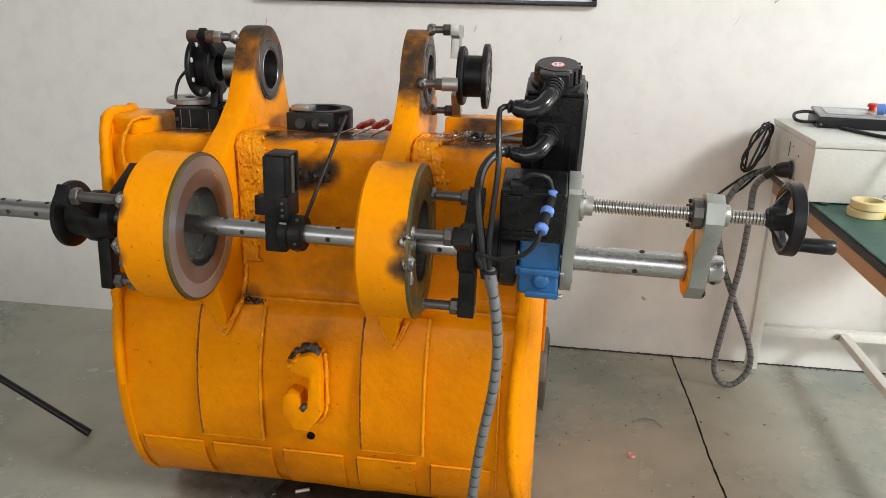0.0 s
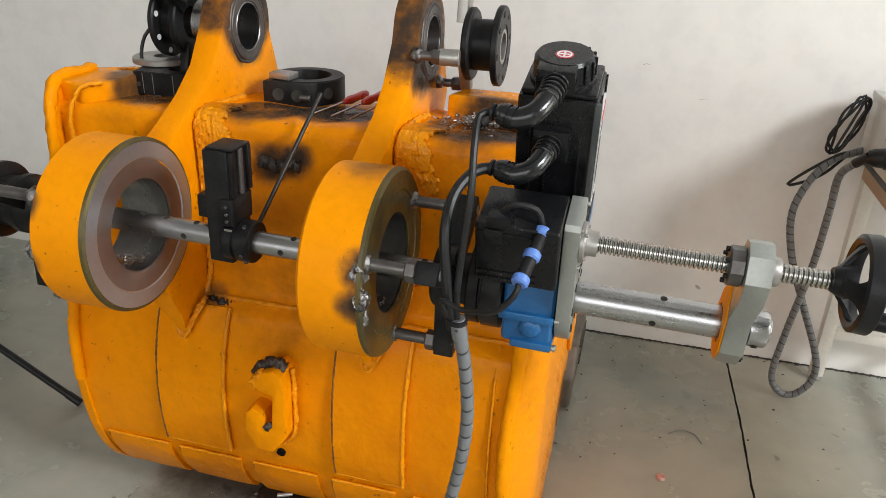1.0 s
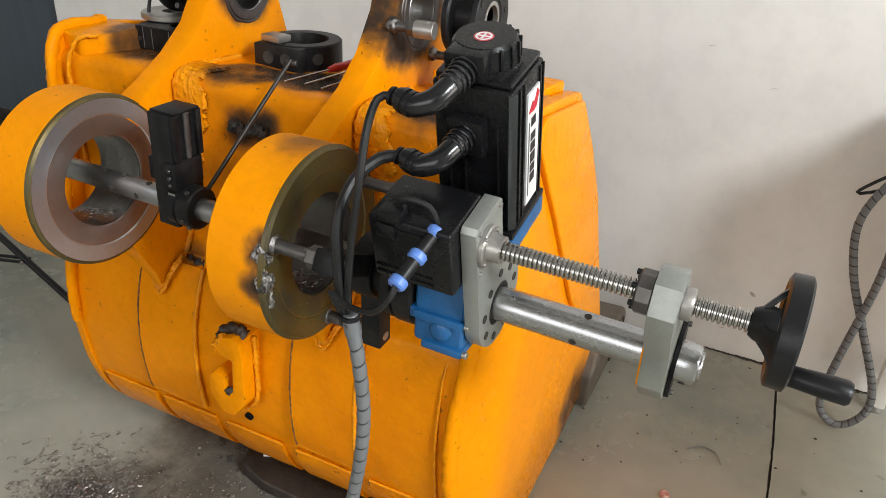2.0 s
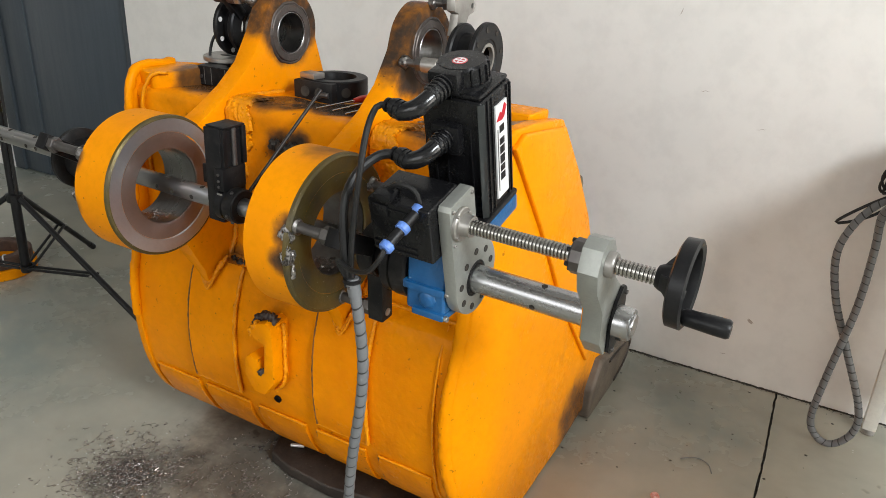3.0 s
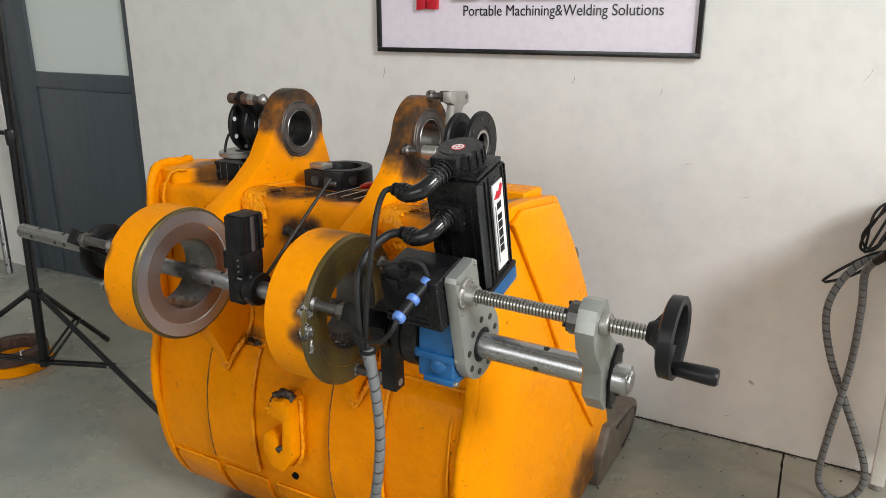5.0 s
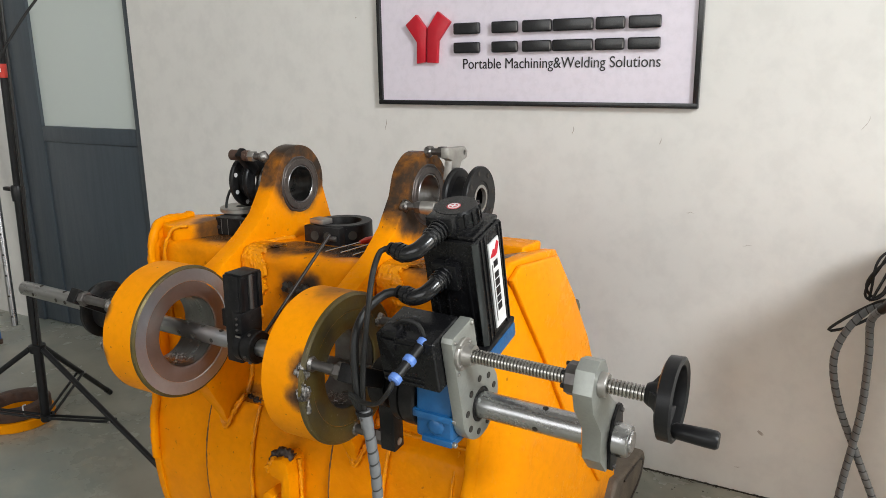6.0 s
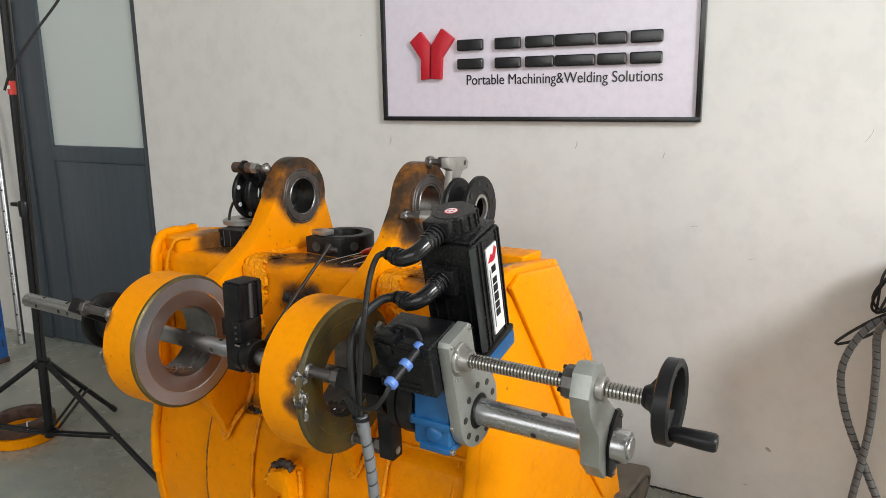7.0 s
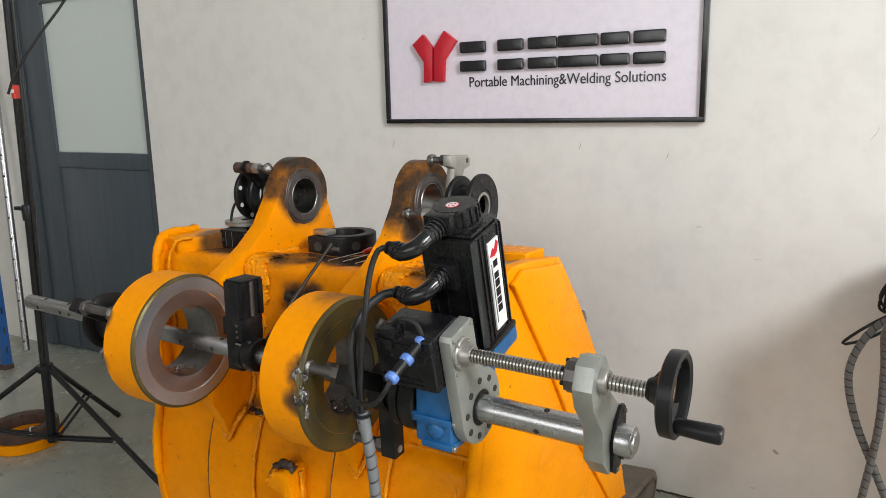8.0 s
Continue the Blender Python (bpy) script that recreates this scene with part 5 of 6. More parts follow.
# ---- bearing supports on the upper ears ----
def support_right():
    y, z = TOP
    s = thing("bearing_support", (-0.24, y, z), "black double-flange bearing support with grey steel arms on the ear", "bearing support", "bearing supports")
    part("hub", lathe(B(), [(0, 0.036), (0, 0.070), (0.004, 0.074), (0.012, 0.074), (0.016, 0.070), (0.017, 0.052), (0.062, 0.052), (0.063, 0.036)], (-0.268, y, z), (1, 0, 0), 48, True), black_oxide, s)
    f = part("flange", lathe(B(), [(0, 0.036), (0, 0.079), (0.002, 0.081), (0.012, 0.081), (0.014, 0.079), (0.014, 0.045), (0.012, 0.043), (0.012, 0.036)], (-0.206, y, z), (1, 0, 0), 56, True), black_oxide, s, "black bolted flange")
    part("bearing", lathe(B(), [(0, 0.028), (0, 0.0355), (0.010, 0.0355), (0.010, 0.028)], (-0.203, y, z), (1, 0, 0), 40, True), grey_steel, s, "steel bearing insert")
    for k in range(8):
        part("bolt_hole", lathe(B(), [(0.0007, 0), (0.0007, 0.005), (0.0012, 0.0065), (-0.002, 0.0065)], (-0.192, *polar(TOP, 10 + 45 * k, 0.066)), (1, 0, 0), 14), joint_dark, f)
    for a, r in ((90, 0.112), (185, 0.117), (300, 0.112)):
        yy, zz = polar(TOP, a, r)
        part("stud", cyl(B(), (-0.340, yy, zz), (-0.285, yy, zz), 0.009), dark_steel, s)
        part("nut", hexagon(B(), (-0.312, yy, zz), (-0.292, yy, zz), 0.0155), dark_steel, s)
        bm = B()
        lathe(bm, [(-0.012, 0), (-0.009, 0.012), (0, 0.016), (0.009, 0.012), (0.012, 0)], (-0.343, yy, zz), (1, 0, 0), 14)
        for v in bm.verts:
            v.co += Vector(noise.noise_vector(v.co * 90)) * 0.005
        part("weld", bm, weld_steel, s, "bare shiny weld", 80)
        if a == 185:
            part("arm", cyl(B(), (-0.296, yy, zz), (-0.258, yy + 0.004, zz), 0.0165), grey_steel, s)
            continue
        # flat link from the stud to the hub
        if a == 90:
            link_out = [(1.792, 1.378), (1.880, 1.374), (1.894, 1.362), (1.890, 1.345), (1.862, 1.338), (1.838, 1.300), (1.800, 1.296), (1.812, 1.345), (1.792, 1.352)]
            part("arm", plate(B(), link_out, [(1.878, 1.359, 0.006)], -0.290, -0.268, 0.002), grey_steel, s, "grey steel link")
        else:
            mm = Matrix.Translation((0, y, z)) @ Matrix.Rotation(radians(a), 4, "X")
            part("arm", box(B(), -0.292, -0.268, 0.052, 0.125, -0.014, 0.014, 0.005, mm, 2), grey_steel, s, "grey steel link")


def support_left():
    y, z = TOP
    s = thing("bearing_support", (-0.94, y, z), "dark bearing support with welded steel studs on the ear", "bearing support", "bearing supports")
    f = part("flange", lathe(B(), [(0, 0.036), (0, 0.077), (0.002, 0.079), (0.010, 0.079), (0.013, 0.076), (0.014, 0.05), (0.014, 0.036)], (-0.990, y, z), (1, 0, 0), 56, True), black_oxide, s, "black bolted flange")
    part("hub", lathe(B(), [(0, 0.036), (0, 0.052), (0.030, 0.052), (0.032, 0.070), (0.036, 0.073), (0.046, 0.073), (0.049, 0.069), (0.049, 0.036)], (-0.976, y, z), (1, 0, 0), 48, True), black_oxide, s)
    for k in range(8):
        part("bolt_hole", lathe(B(), [(0.0007, 0), (0.0007, 0.005), (0.0012, 0.0065), (-0.002, 0.0065)], (-0.9765, *polar(TOP, 25 + 45 * k, 0.066)), (1, 0, 0), 14), sticker_white, f)
    for a in (132, 252, 12):
        yy, zz = polar(TOP, a, 0.112)
        part("stud", cyl(B(), (-0.90, yy, zz), (-0.846, yy, zz), 0.010), dark_steel, s)
        part("sleeve", cyl(B(), (-0.972, yy, zz), (-0.902, yy, zz), 0.0155), rust if a == 132 else black_oxide, s)
        part("nut", hexagon(B(), (-0.902, yy, zz), (-0.882, yy, zz), 0.016), grey_steel, s)
        bm = B()
        lathe(bm, [(-0.012, 0), (-0.009, 0.013), (0, 0.017), (0.009, 0.012), (0.012, 0)], (-0.848, yy, zz), (1, 0, 0), 14)
        for v in bm.verts:
            v.co += Vector(noise.noise_vector(v.co * 90)) * 0.005
        part("weld", bm, weld_steel, s, "bare shiny weld", 80)
        mm = Matrix.Translation((0, y, z)) @ Matrix.Rotation(radians(a), 4, "X")
        bm = B()
        box(bm, -0.944, -0.920, 0.045, 0.128, -0.016, 0.016, 0.006, mm)
        part("arm", bm, black_oxide, s)
    s.location.x += 0.014
    return s


support_right()
support_left()
whole("support_lead", tube(B(), [(-0.992, 1.80, 1.25), (-1.012, 1.78, 1.22), (-1.02, 1.77, 1.18), (-1.01, 1.76, 1.150)], 0.004, 8), rubber_black, "thin black lead hanging from the bearing support", "cable")


# ---- tools and parts lying on the bucket ----
TOPZ = 1.112


def clamp_plate():
    c = thing("clamp_plate", (-0.955, 1.77, 1.107), "black steel clamp plate with two round holes on the bucket", "clamp plate")
    outline = [(-1.012, 1.700), (-0.885, 1.700), (-0.878, 1.76), (-0.90, 1.85)] + [(-0.955 + 0.075 * math.cos(radians(a)), 1.83 + 0.06 * math.sin(radians(a))) for a in range(20, 190, 15)] + [(-1.025, 1.76)]
    bm = B()
    edges = []
    for loop in [outline] + [[(cx + r * math.cos(2 * math.pi * k / 28), cy + r * 0.9 * math.sin(2 * math.pi * k / 28)) for k in range(28)] for cx, cy, r in ((-0.985, 1.795, 0.026), (-0.930, 1.755, 0.024), (-0.925, 1.83, 0.018))]:
        vs = [bm.verts.new((a, b, 1.1075)) for a, b in loop]
        edges += [bm.edges.new((vs[k], vs[(k + 1) % len(vs)])) for k in range(len(vs))]
    bmesh.ops.triangle_fill(bm, use_beauty=True, edges=edges)
    r = bmesh.ops.extrude_face_region(bm, geom=list(bm.faces), use_keep_orig=True)
    for v in r["geom"]:
        if isinstance(v, bmesh.types.BMVert):
            v.co.z = 1.158
    bmesh.ops.recalc_face_normals(bm, faces=bm.faces)
    bmesh.ops.bevel(bm, geom=[e for e in bm.edges if len(e.link_faces) == 2 and e.calc_face_angle(0) > radians(60)], offset=0.0015, segments=2, affect="EDGES")
    part("body", bm, black_oxide, c)
    part("disc", lathe(B(), [(0, 0.026), (0, 0.070), (0.002, 0.073), (0.012, 0.073), (0.014, 0.071), (0.014, 0.026)], (-1.005, 1.815, 1.1585), (0, 0, 1), 48, True), grey_steel, c, "bare grey steel disc")
    for x in (-0.990, -0.965, -0.915):
        part("score_line", box(B(), x, x + 0.0012, 1.6992, 1.7005, 1.110, 1.155, 0), grey_steel, c)
    part("face_bolt", lathe(B(), [(0, 0), (0, 0.005), (0.003, 0.005), (0.003, 0)], (-1.0, 1.6995, 1.13), (0, -1, 0), 12), dark_steel, c)
    return c


def split_ring_block():
    c = thing("split_ring_block", (-0.645, 1.80, 1.106), "black split ring clamp block with side holes on the bucket", "ring clamp")
    lathe_bm = lathe(B(), [(0, 0.054), (0, 0.083), (0.002, 0.085), (0.050, 0.085), (0.053, 0.082), (0.053, 0.056), (0.050, 0.054)], (-0.645, 1.80, 1.1065), (0, 0, 1), 56, True)
    part("body", lathe_bm, black_oxide, c)
    part("lug", box(B(), -0.712, -0.590, 1.712, 1.745, 1.1068, 1.157, 0.004), black_oxide, c)
    for x in (-0.675, -0.630):
        part("side_hole", lathe(B(), [(0.0007, 0), (0.0007, 0.011), (0.0012, 0.0135), (-0.002, 0.0135)], (x, 1.7118, 1.130), (0, -1, 0), 20), joint_dark, c)
    part("clamp_screw", cyl(B(), (-0.622, 1.7095, 1.128), (-0.598, 1.7095, 1.128), 0.007), dark_steel, c)
    part("side_hole", lathe(B(), [(0.0007, 0), (0.0007, 0.010), (0.0012, 0.0125), (-0.002, 0.0125)], (-0.5745, 1.752, 1.132), (0.83, -0.56, 0), 20), joint_dark, c)
    return c


clamp_plate().location.x += 0.016
split_ring_block().location += Vector((0.002, 0.040, -0.006))
whole("steel_block", box(B(), -0.698, -0.646, 1.762, 1.800, 1.1540, 1.168, 0.002, Matrix.Translation((-0.67, 1.78, 0)) @ Matrix.Rotation(radians(-8), 4, "Z") @ Matrix.Translation((0.67, -1.78, 0))), grey_steel, "small bright steel block lying on the ring clamp", "steel block")


def screwdriver(tip, end, r, label):
    t, e = Vector(tip), Vector(end)
    d = (e - t).normalized()
    s_ = thing("screwdriver", (t + e) / 2, label, "screwdriver", "screwdrivers on the bucket")
    part("shaft", cyl(B(), t, t + d * ((e - t).length * 0.62), 0.0022, 10), screw_steel, s_)
    ln = (e - t).length * 0.42
    part("handle", lathe(B(), [(0, 0), (0, r * 0.6), (ln * 0.12, r * 0.75), (ln * 0.25, r), (ln * 0.5, r * 0.86), (ln * 0.85, r), (ln, r * 0.75), (ln, 0)], t + d * ((e - t).length * 0.58), d, 12), red_plastic, s_, "red plastic handle")


screwdriver((-0.548, 1.640, TOPZ + 0.005), (-0.498, 1.835, TOPZ + 0.012), 0.0095, "screwdriver with red handle lying on the bucket top")
screwdriver((-0.505, 1.648, TOPZ + 0.005), (-0.462, 1.845, TOPZ + 0.012), 0.0095, "screwdriver with red handle lying on the bucket top")
screwdriver((-0.462, 1.640, TOPZ + 0.005), (-0.425, 1.82, TOPZ + 0.012), 0.0085, "screwdriver with red handle lying on the bucket top")
whole("socket", lathe(B(), [(0, 0.006), (0, 0.011), (0.002, 0.012), (0.026, 0.012), (0.028, 0.011), (0.028, 0.007)], (-0.207, 1.675, TOPZ + 0.010), (0.25, 1, 0), 20, True), black_oxide, "small black steel socket lying on the bucket", "socket")
whole("steel_rule", box(B(), -0.19, -0.045, 1.735, 1.765, TOPZ + 0.012, TOPZ + 0.0145, 0.0005, Matrix.Translation((-0.12, 1.75, 1.13)) @ Matrix.Rotation(radians(18), 4, "Z") @ Matrix.Rotation(radians(-10), 4, "Y") @ Matrix.Translation((0.12, -1.75, -1.13))), grey_steel, "flat steel rule lying across the bucket edge", "steel rule")
whole("flat_bar", box(B(), -0.17, -0.06, 1.70, 1.73, TOPZ + 0.001, TOPZ + 0.007, 0.001, Matrix.Translation((-0.12, 1.72, 0)) @ Matrix.Rotation(radians(-12), 4, "Z") @ Matrix.Translation((0.12, -1.72, 0))), dark_steel, "short dark flat bar on the bucket", "flat bar")
whole("rod", tube(B(), [(-0.510, 1.612, 1.170), (-0.530, 1.50, 1.066), (-0.548, 1.400, 0.972)], 0.0042, 12, 0.02), rod_black, "thin dark steel rod leaning between bar and bucket", "steel rod")


def swarf(name, n, cx, cy, spread, z_at, size, label, seed):
    """Loose steel curls and chips."""
    rnd = random.Random(seed)
    bm = B()
    for _ in range(n):
        a, r = rnd.uniform(0, 2 * math.pi), spread * min(1.6, abs(rnd.gauss(0, 0.5)))
        x, y = cx + r * math.cos(a) * 1.25, cy + r * math.sin(a)
        z = z_at + rnd.uniform(0, 0.006) + 0.012 * max(0, 1 - r / spread) * rnd.random()
        L, w, turns = size * rnd.uniform(0.4, 1.6), 0.0014, rnd.uniform(0.3, 1.4)
        h = rnd.uniform(0, 6.3)
        prev = None
        side = Vector((rnd.uniform(-1, 1), rnd.uniform(-1, 1), rnd.uniform(0.2, 1))).normalized() * w * 1.8
        if rnd.random() < 0.6:
            # a flat chip on top, coloured near-white as a painted glint
            e1 = Vector((rnd.uniform(-1, 1), rnd.uniform(-1, 1), rnd.uniform(-0.4, 0.4))).normalized() * size * rnd.uniform(0.06, 0.16)
            e2 = e1.cross(Vector((rnd.uniform(-0.4, 0.4), rnd.uniform(-0.4, 0.4), 1))) * 0.8
            c = Vector((x, y, z + size * 0.2))
            f = bm.faces.new([bm.verts.new(c + q) for q in (-e1, -e2, e1, e2)])
            f.material_index = 1
        for k in range(7):
            t = k / 6
            c = h + turns * 6.28 * t
            p = Vector((x + L * 0.35 * math.cos(c) + L * t * math.cos(h), y + L * 0.35 * math.sin(c) + L * t * math.sin(h), z + L * 0.12 * (1 + math.sin(c * 1.3))))
            q = [bm.verts.new(p), bm.verts.new(p + side)]
            if prev:
                bm.faces.new((prev[0], q[0], q[1], prev[1]))
            prev = q
    return whole(name, bm, [swarf_steel, chip_steel], label, "swarf", kind="stuff")


swarf("swarf_pile", 1700, -1.05, 1.35, 0.19, 0.001, 0.017, "scattered pile of steel swarf on the concrete floor", 3)
swarf("swarf_scatter", 240, -0.72, 1.50, 0.34, 0.001, 0.012, "loose steel swarf scattered on the floor", 4)
swarf("swarf_on_bucket", 220, -0.22, 1.70, 0.09, TOPZ + 0.001, 0.009, "steel swarf lying on the bucket top", 5)
swarf("swarf_in_ring", 70, -0.82, BAR[0], 0.035, BAR[1] - 0.0865, 0.008, "steel swarf lying inside the bored ring", 6)
swarf("swarf_in_near_ring", 70, -0.33, BAR[0], 0.035, BAR[1] - 0.0865, 0.008, "steel swarf lying inside the oxidised ring", 7)


def crumbs(name, pts, label, mat_, seed, low, high):
    rnd = random.Random(seed)
    bm = B()
    for x, y in pts(rnd):
        r = rnd.uniform(low, high)
        res = bmesh.ops.create_icosphere(bm, subdivisions=1, radius=r)
        for v in res["verts"]:
            v.co = Vector((v.co.x * rnd.uniform(0.7, 1.7), v.co.y * rnd.uniform(0.7, 1.4), v.co.z * 0.55)) + Vector((x, y, r * 0.4))
    return whole(name, bm, mat_, label, "grit", kind="stuff")


crumbs("wall_grit", lambda r: [(r.uniform(-0.1, 1.2), NORTH - 0.003 - abs(r.gauss(0, 0.007))) for _ in range(240)], "dark grit gathered along the foot of the wall", grit, 11, 0.0006, 0.0032)
crumbs("floor_grit", lambda r: [(r.uniform(-0.05, 1.0), r.uniform(1.9, 2.9)) for _ in range(60)], "dark crumbs scattered over the concrete floor", grit, 12, 0.001, 0.004)
crumbs("under_grit", lambda r: [(r.uniform(-0.9, -0.15), 1.62 + abs(r.gauss(0, 0.12))) for _ in range(160)], "dark crumbs on the floor beneath the bucket", grit, 13, 0.0015, 0.006)
whole("bottle_cap", lathe(B(), [(0, 0), (0, 0.013), (0.002, 0.014), (0.007, 0.0125), (0.009, 0.009), (0.006, 0.006), (0.006, 0)], (0.307, 2.113, 0.0005), (0.12, -0.1, 1), 18), material("cap_pink", (0.55, 0.20, 0.17), 0.45, 0, (0.7, 0.6, 0.55), 90, 0.8), "crushed pinkish cap lying on the floor", "bottle cap")
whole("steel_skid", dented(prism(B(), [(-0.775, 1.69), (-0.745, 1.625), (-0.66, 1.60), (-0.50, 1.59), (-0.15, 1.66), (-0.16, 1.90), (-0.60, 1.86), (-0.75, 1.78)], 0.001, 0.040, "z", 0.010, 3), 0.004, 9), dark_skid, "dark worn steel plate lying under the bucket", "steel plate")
whole("steel_pin", cyl(B(), (-0.705, 1.672, 0.0475), (-0.668, 1.690, 0.0475), 0.0055, 14), chip_steel, "short bright steel pin lying on the dark plate", "steel pin")
whole("steel_ring", lathe(B(), [(0, 0.020), (0, 0.027), (0.002, 0.029), (0.010, 0.029), (0.012, 0.027), (0.012, 0.020)], (-0.475, 1.545, 0.0015), (0.05, -0.05, 1), 32, True), grey_steel, "small bright steel ring lying on the floor", "steel ring")
# a faint grey floor smudge, added here as a thin tube
whole("floor_wire", tube(B(), [(0.33, 2.33, 0.004), (0.37, 2.36, 0.004), (0.41, 2.35, 0.004), (0.43, 2.31, 0.004)], 0.0016, 8), hose_grey, "short curved grey smudge on the floor, modelled as a thin tube", "wire")


# ---- stand, ring and bar by the door ----
def light_stand():
    cx, cy = -2.235, 1.85
    s_ = thing("tripod_stand", (cx, cy, 0), "black tripod light stand with spread legs on the floor", "tripod")
    def at_(z):
        return cx + 0.045 * (z - 0.48)
    part("column", cyl(B(), (at_(0.15), cy, 0.15), (at_(1.12), cy, 1.12), 0.0185, 20), plastic_black, s_)
    part("column", cyl(B(), (at_(1.10), cy, 1.10), (at_(2.3), cy, 2.30), 0.0150, 20), plastic_black, s_)
    part("collar", lathe(B(), [(0, 0.018), (0, 0.024), (0.05, 0.026), (0.06, 0.022), (0.06, 0.016)], (at_(1.09), cy, 1.09), (0, 0, 1), 20, True), plastic_black, s_)
    part("knob", box(B(), at_(1.1) - 0.085, at_(1.1) - 0.015, cy - 0.010, cy + 0.010, 1.125, 1.140, 0.004), plastic_black, s_)
    part("hub", lathe(B(), [(0, 0.019), (0, 0.030), (0.03, 0.032), (0.034, 0.019)], (cx, cy, 0.462), (0, 0, 1), 20, True), plastic_black, s_)
    part("lower_hub", lathe(B(), [(0, 0.019), (0, 0.028), (0.022, 0.028), (0.022, 0.019)], (cx, cy, 0.163), (0, 0, 1), 20, True), plastic_black, s_)
    feet = ((-1.513, 1.900), (-2.539, 2.359), (-2.815, 1.49))
    for fx, fy in feet:
        d = Vector((fx - cx, fy - cy, 0)).normalized()
        a, e = Vector((cx, cy, 0.475)) + d * 0.032, Vector((fx, fy, 0.012))
        lg = part("leg", cyl(B(), a, e, 0.0115, 14), plastic_black, s_)
        part("foot", cyl(B(), e - (e - a).normalized() * 0.05, e, 0.0135, 14), rubber_black, lg)
        mid = a.lerp(e, 0.52)
        side = d.cross(Vector((0, 0, 1))) * 0.014
        for k in (-1, 1):
            part("brace", cyl(B(), Vector((cx, cy, 0.175)) + d * 0.025 + side * k, mid + side * k, 0.006, 10), plastic_black, s_)
        bolt(s_, mid + side * 1.3, side, 0.006)
    part("red_tag", tube(B(), [(at_(1.555), cy, 1.555), (at_(1.605), cy, 1.605)], 0.0185, 16), red_plastic, s_, "red tape tag")
    part("tag_mark", box(B(), at_(1.58) - 0.014, at_(1.58) + 0.014, cy - 0.020, cy - 0.018, 1.575, 1.588, 0), sticker_white, s_)


light_stand()
whole("stand_cable", tube(B(), [(-2.155, 1.80, 1.57), (-2.13, 1.82, 1.64), (-2.075, 1.88, 1.76), (-2.0, 1.966, 1.906), (-1.92, 2.04, 2.08), (-1.85, 2.1, 2.3)], 0.005, 8), rubber_black, "thin black cable rising from the tripod stand", "cable")
whole("stand_cable", tube(B(), [(-2.10, 1.838, 2.2), (-2.135, 1.838, 1.5), (-2.158, 1.838, 1.1), (-2.175, 1.838, 0.8), (-2.195, 1.838, 0.50)], 0.006, 8), rubber_black, "black cable hanging beside the tripod column", "cable")


def floor_ring():
    r = thing("bearing_ring", (-2.675, 1.975, 0), "rusty steel ring with a wire and orange paint on the floor", "steel ring")
    part("lower_ring", lathe(B(), [(0, 0.10), (0, 0.150), (0.003, 0.153), (0.042, 0.153), (0.045, 0.150), (0.045, 0.10)], (-2.675, 1.975, 0.001), (0, 0, 1), 48, True), paint_ring, r, "orange painted lower ring")
    part("upper_ring", lathe(B(), [(0, 0.098), (0, 0.138), (0.004, 0.142), (0.050, 0.142), (0.056, 0.136), (0.056, 0.102), (0.050, 0.098)], (-2.678, 1.975, 0.0465), (0, 0, 1), 48, True, 0.02), rust, r, "rusty bare upper ring")
    part("wire", tube(B(), [(-2.575, 1.955, 0.105), (-2.545, 1.925, 0.118), (-2.51, 1.905, 0.108), (-2.50, 1.90, 0.095)], 0.003, 8), sticker_white, r, "white wire tie")


floor_ring()


def leaning_bar():
    a, e = Vector((-3.935, 2.725, 0.02)), Vector((-4.16, 2.875, 1.75))
    b = thing("spare_boring_bar", a, "steel boring bar with holes leaning against the wall", "steel bar")
    part("bar", cyl(B(), a, e, 0.0205, 24), bar_steel, b)
    d = (e - a).normalized()
    n = Vector((0.55, -0.8, 0.1)).normalized()
    for k in range(12):
        p = a + d * (0.06 + 0.13 * k) + n * 0.0200
        part("tool_hole", lathe(B(), [(0.0007, 0), (0.0007, 0.0045), (0.0012, 0.0065), (-0.002, 0.0065)], p, n, 12), joint_dark, b)


leaning_bar()


def shelf_post():
    p = thing("shelf_upright", (-3.79, 2.50, 0), "blue slotted steel shelf upright standing on the floor", "shelf")
    part("post", prism(B(), [(-3.79, 2.48), (-3.742, 2.48), (-3.742, 2.528), (-3.746, 2.528), (-3.746, 2.484), (-3.79, 2.484)], 0.03, 1.9, "z", 0.001), blue_shelf, p)
    part("foot", box(B(), -3.795, -3.738, 2.475, 2.532, 0.0005, 0.031, 0.002), rust, p)
    for k in range(14):
        part("slot", box(B(), -3.7422, -3.7408, 2.500, 2.510, 0.10 + 0.12 * k, 0.14 + 0.12 * k, 0), joint_dark, p)


shelf_post()


# ---- work bench, control cabinet and cables ----
before_bench = set(bpy.data.objects)
BX, BZ = 0.768, 0.842


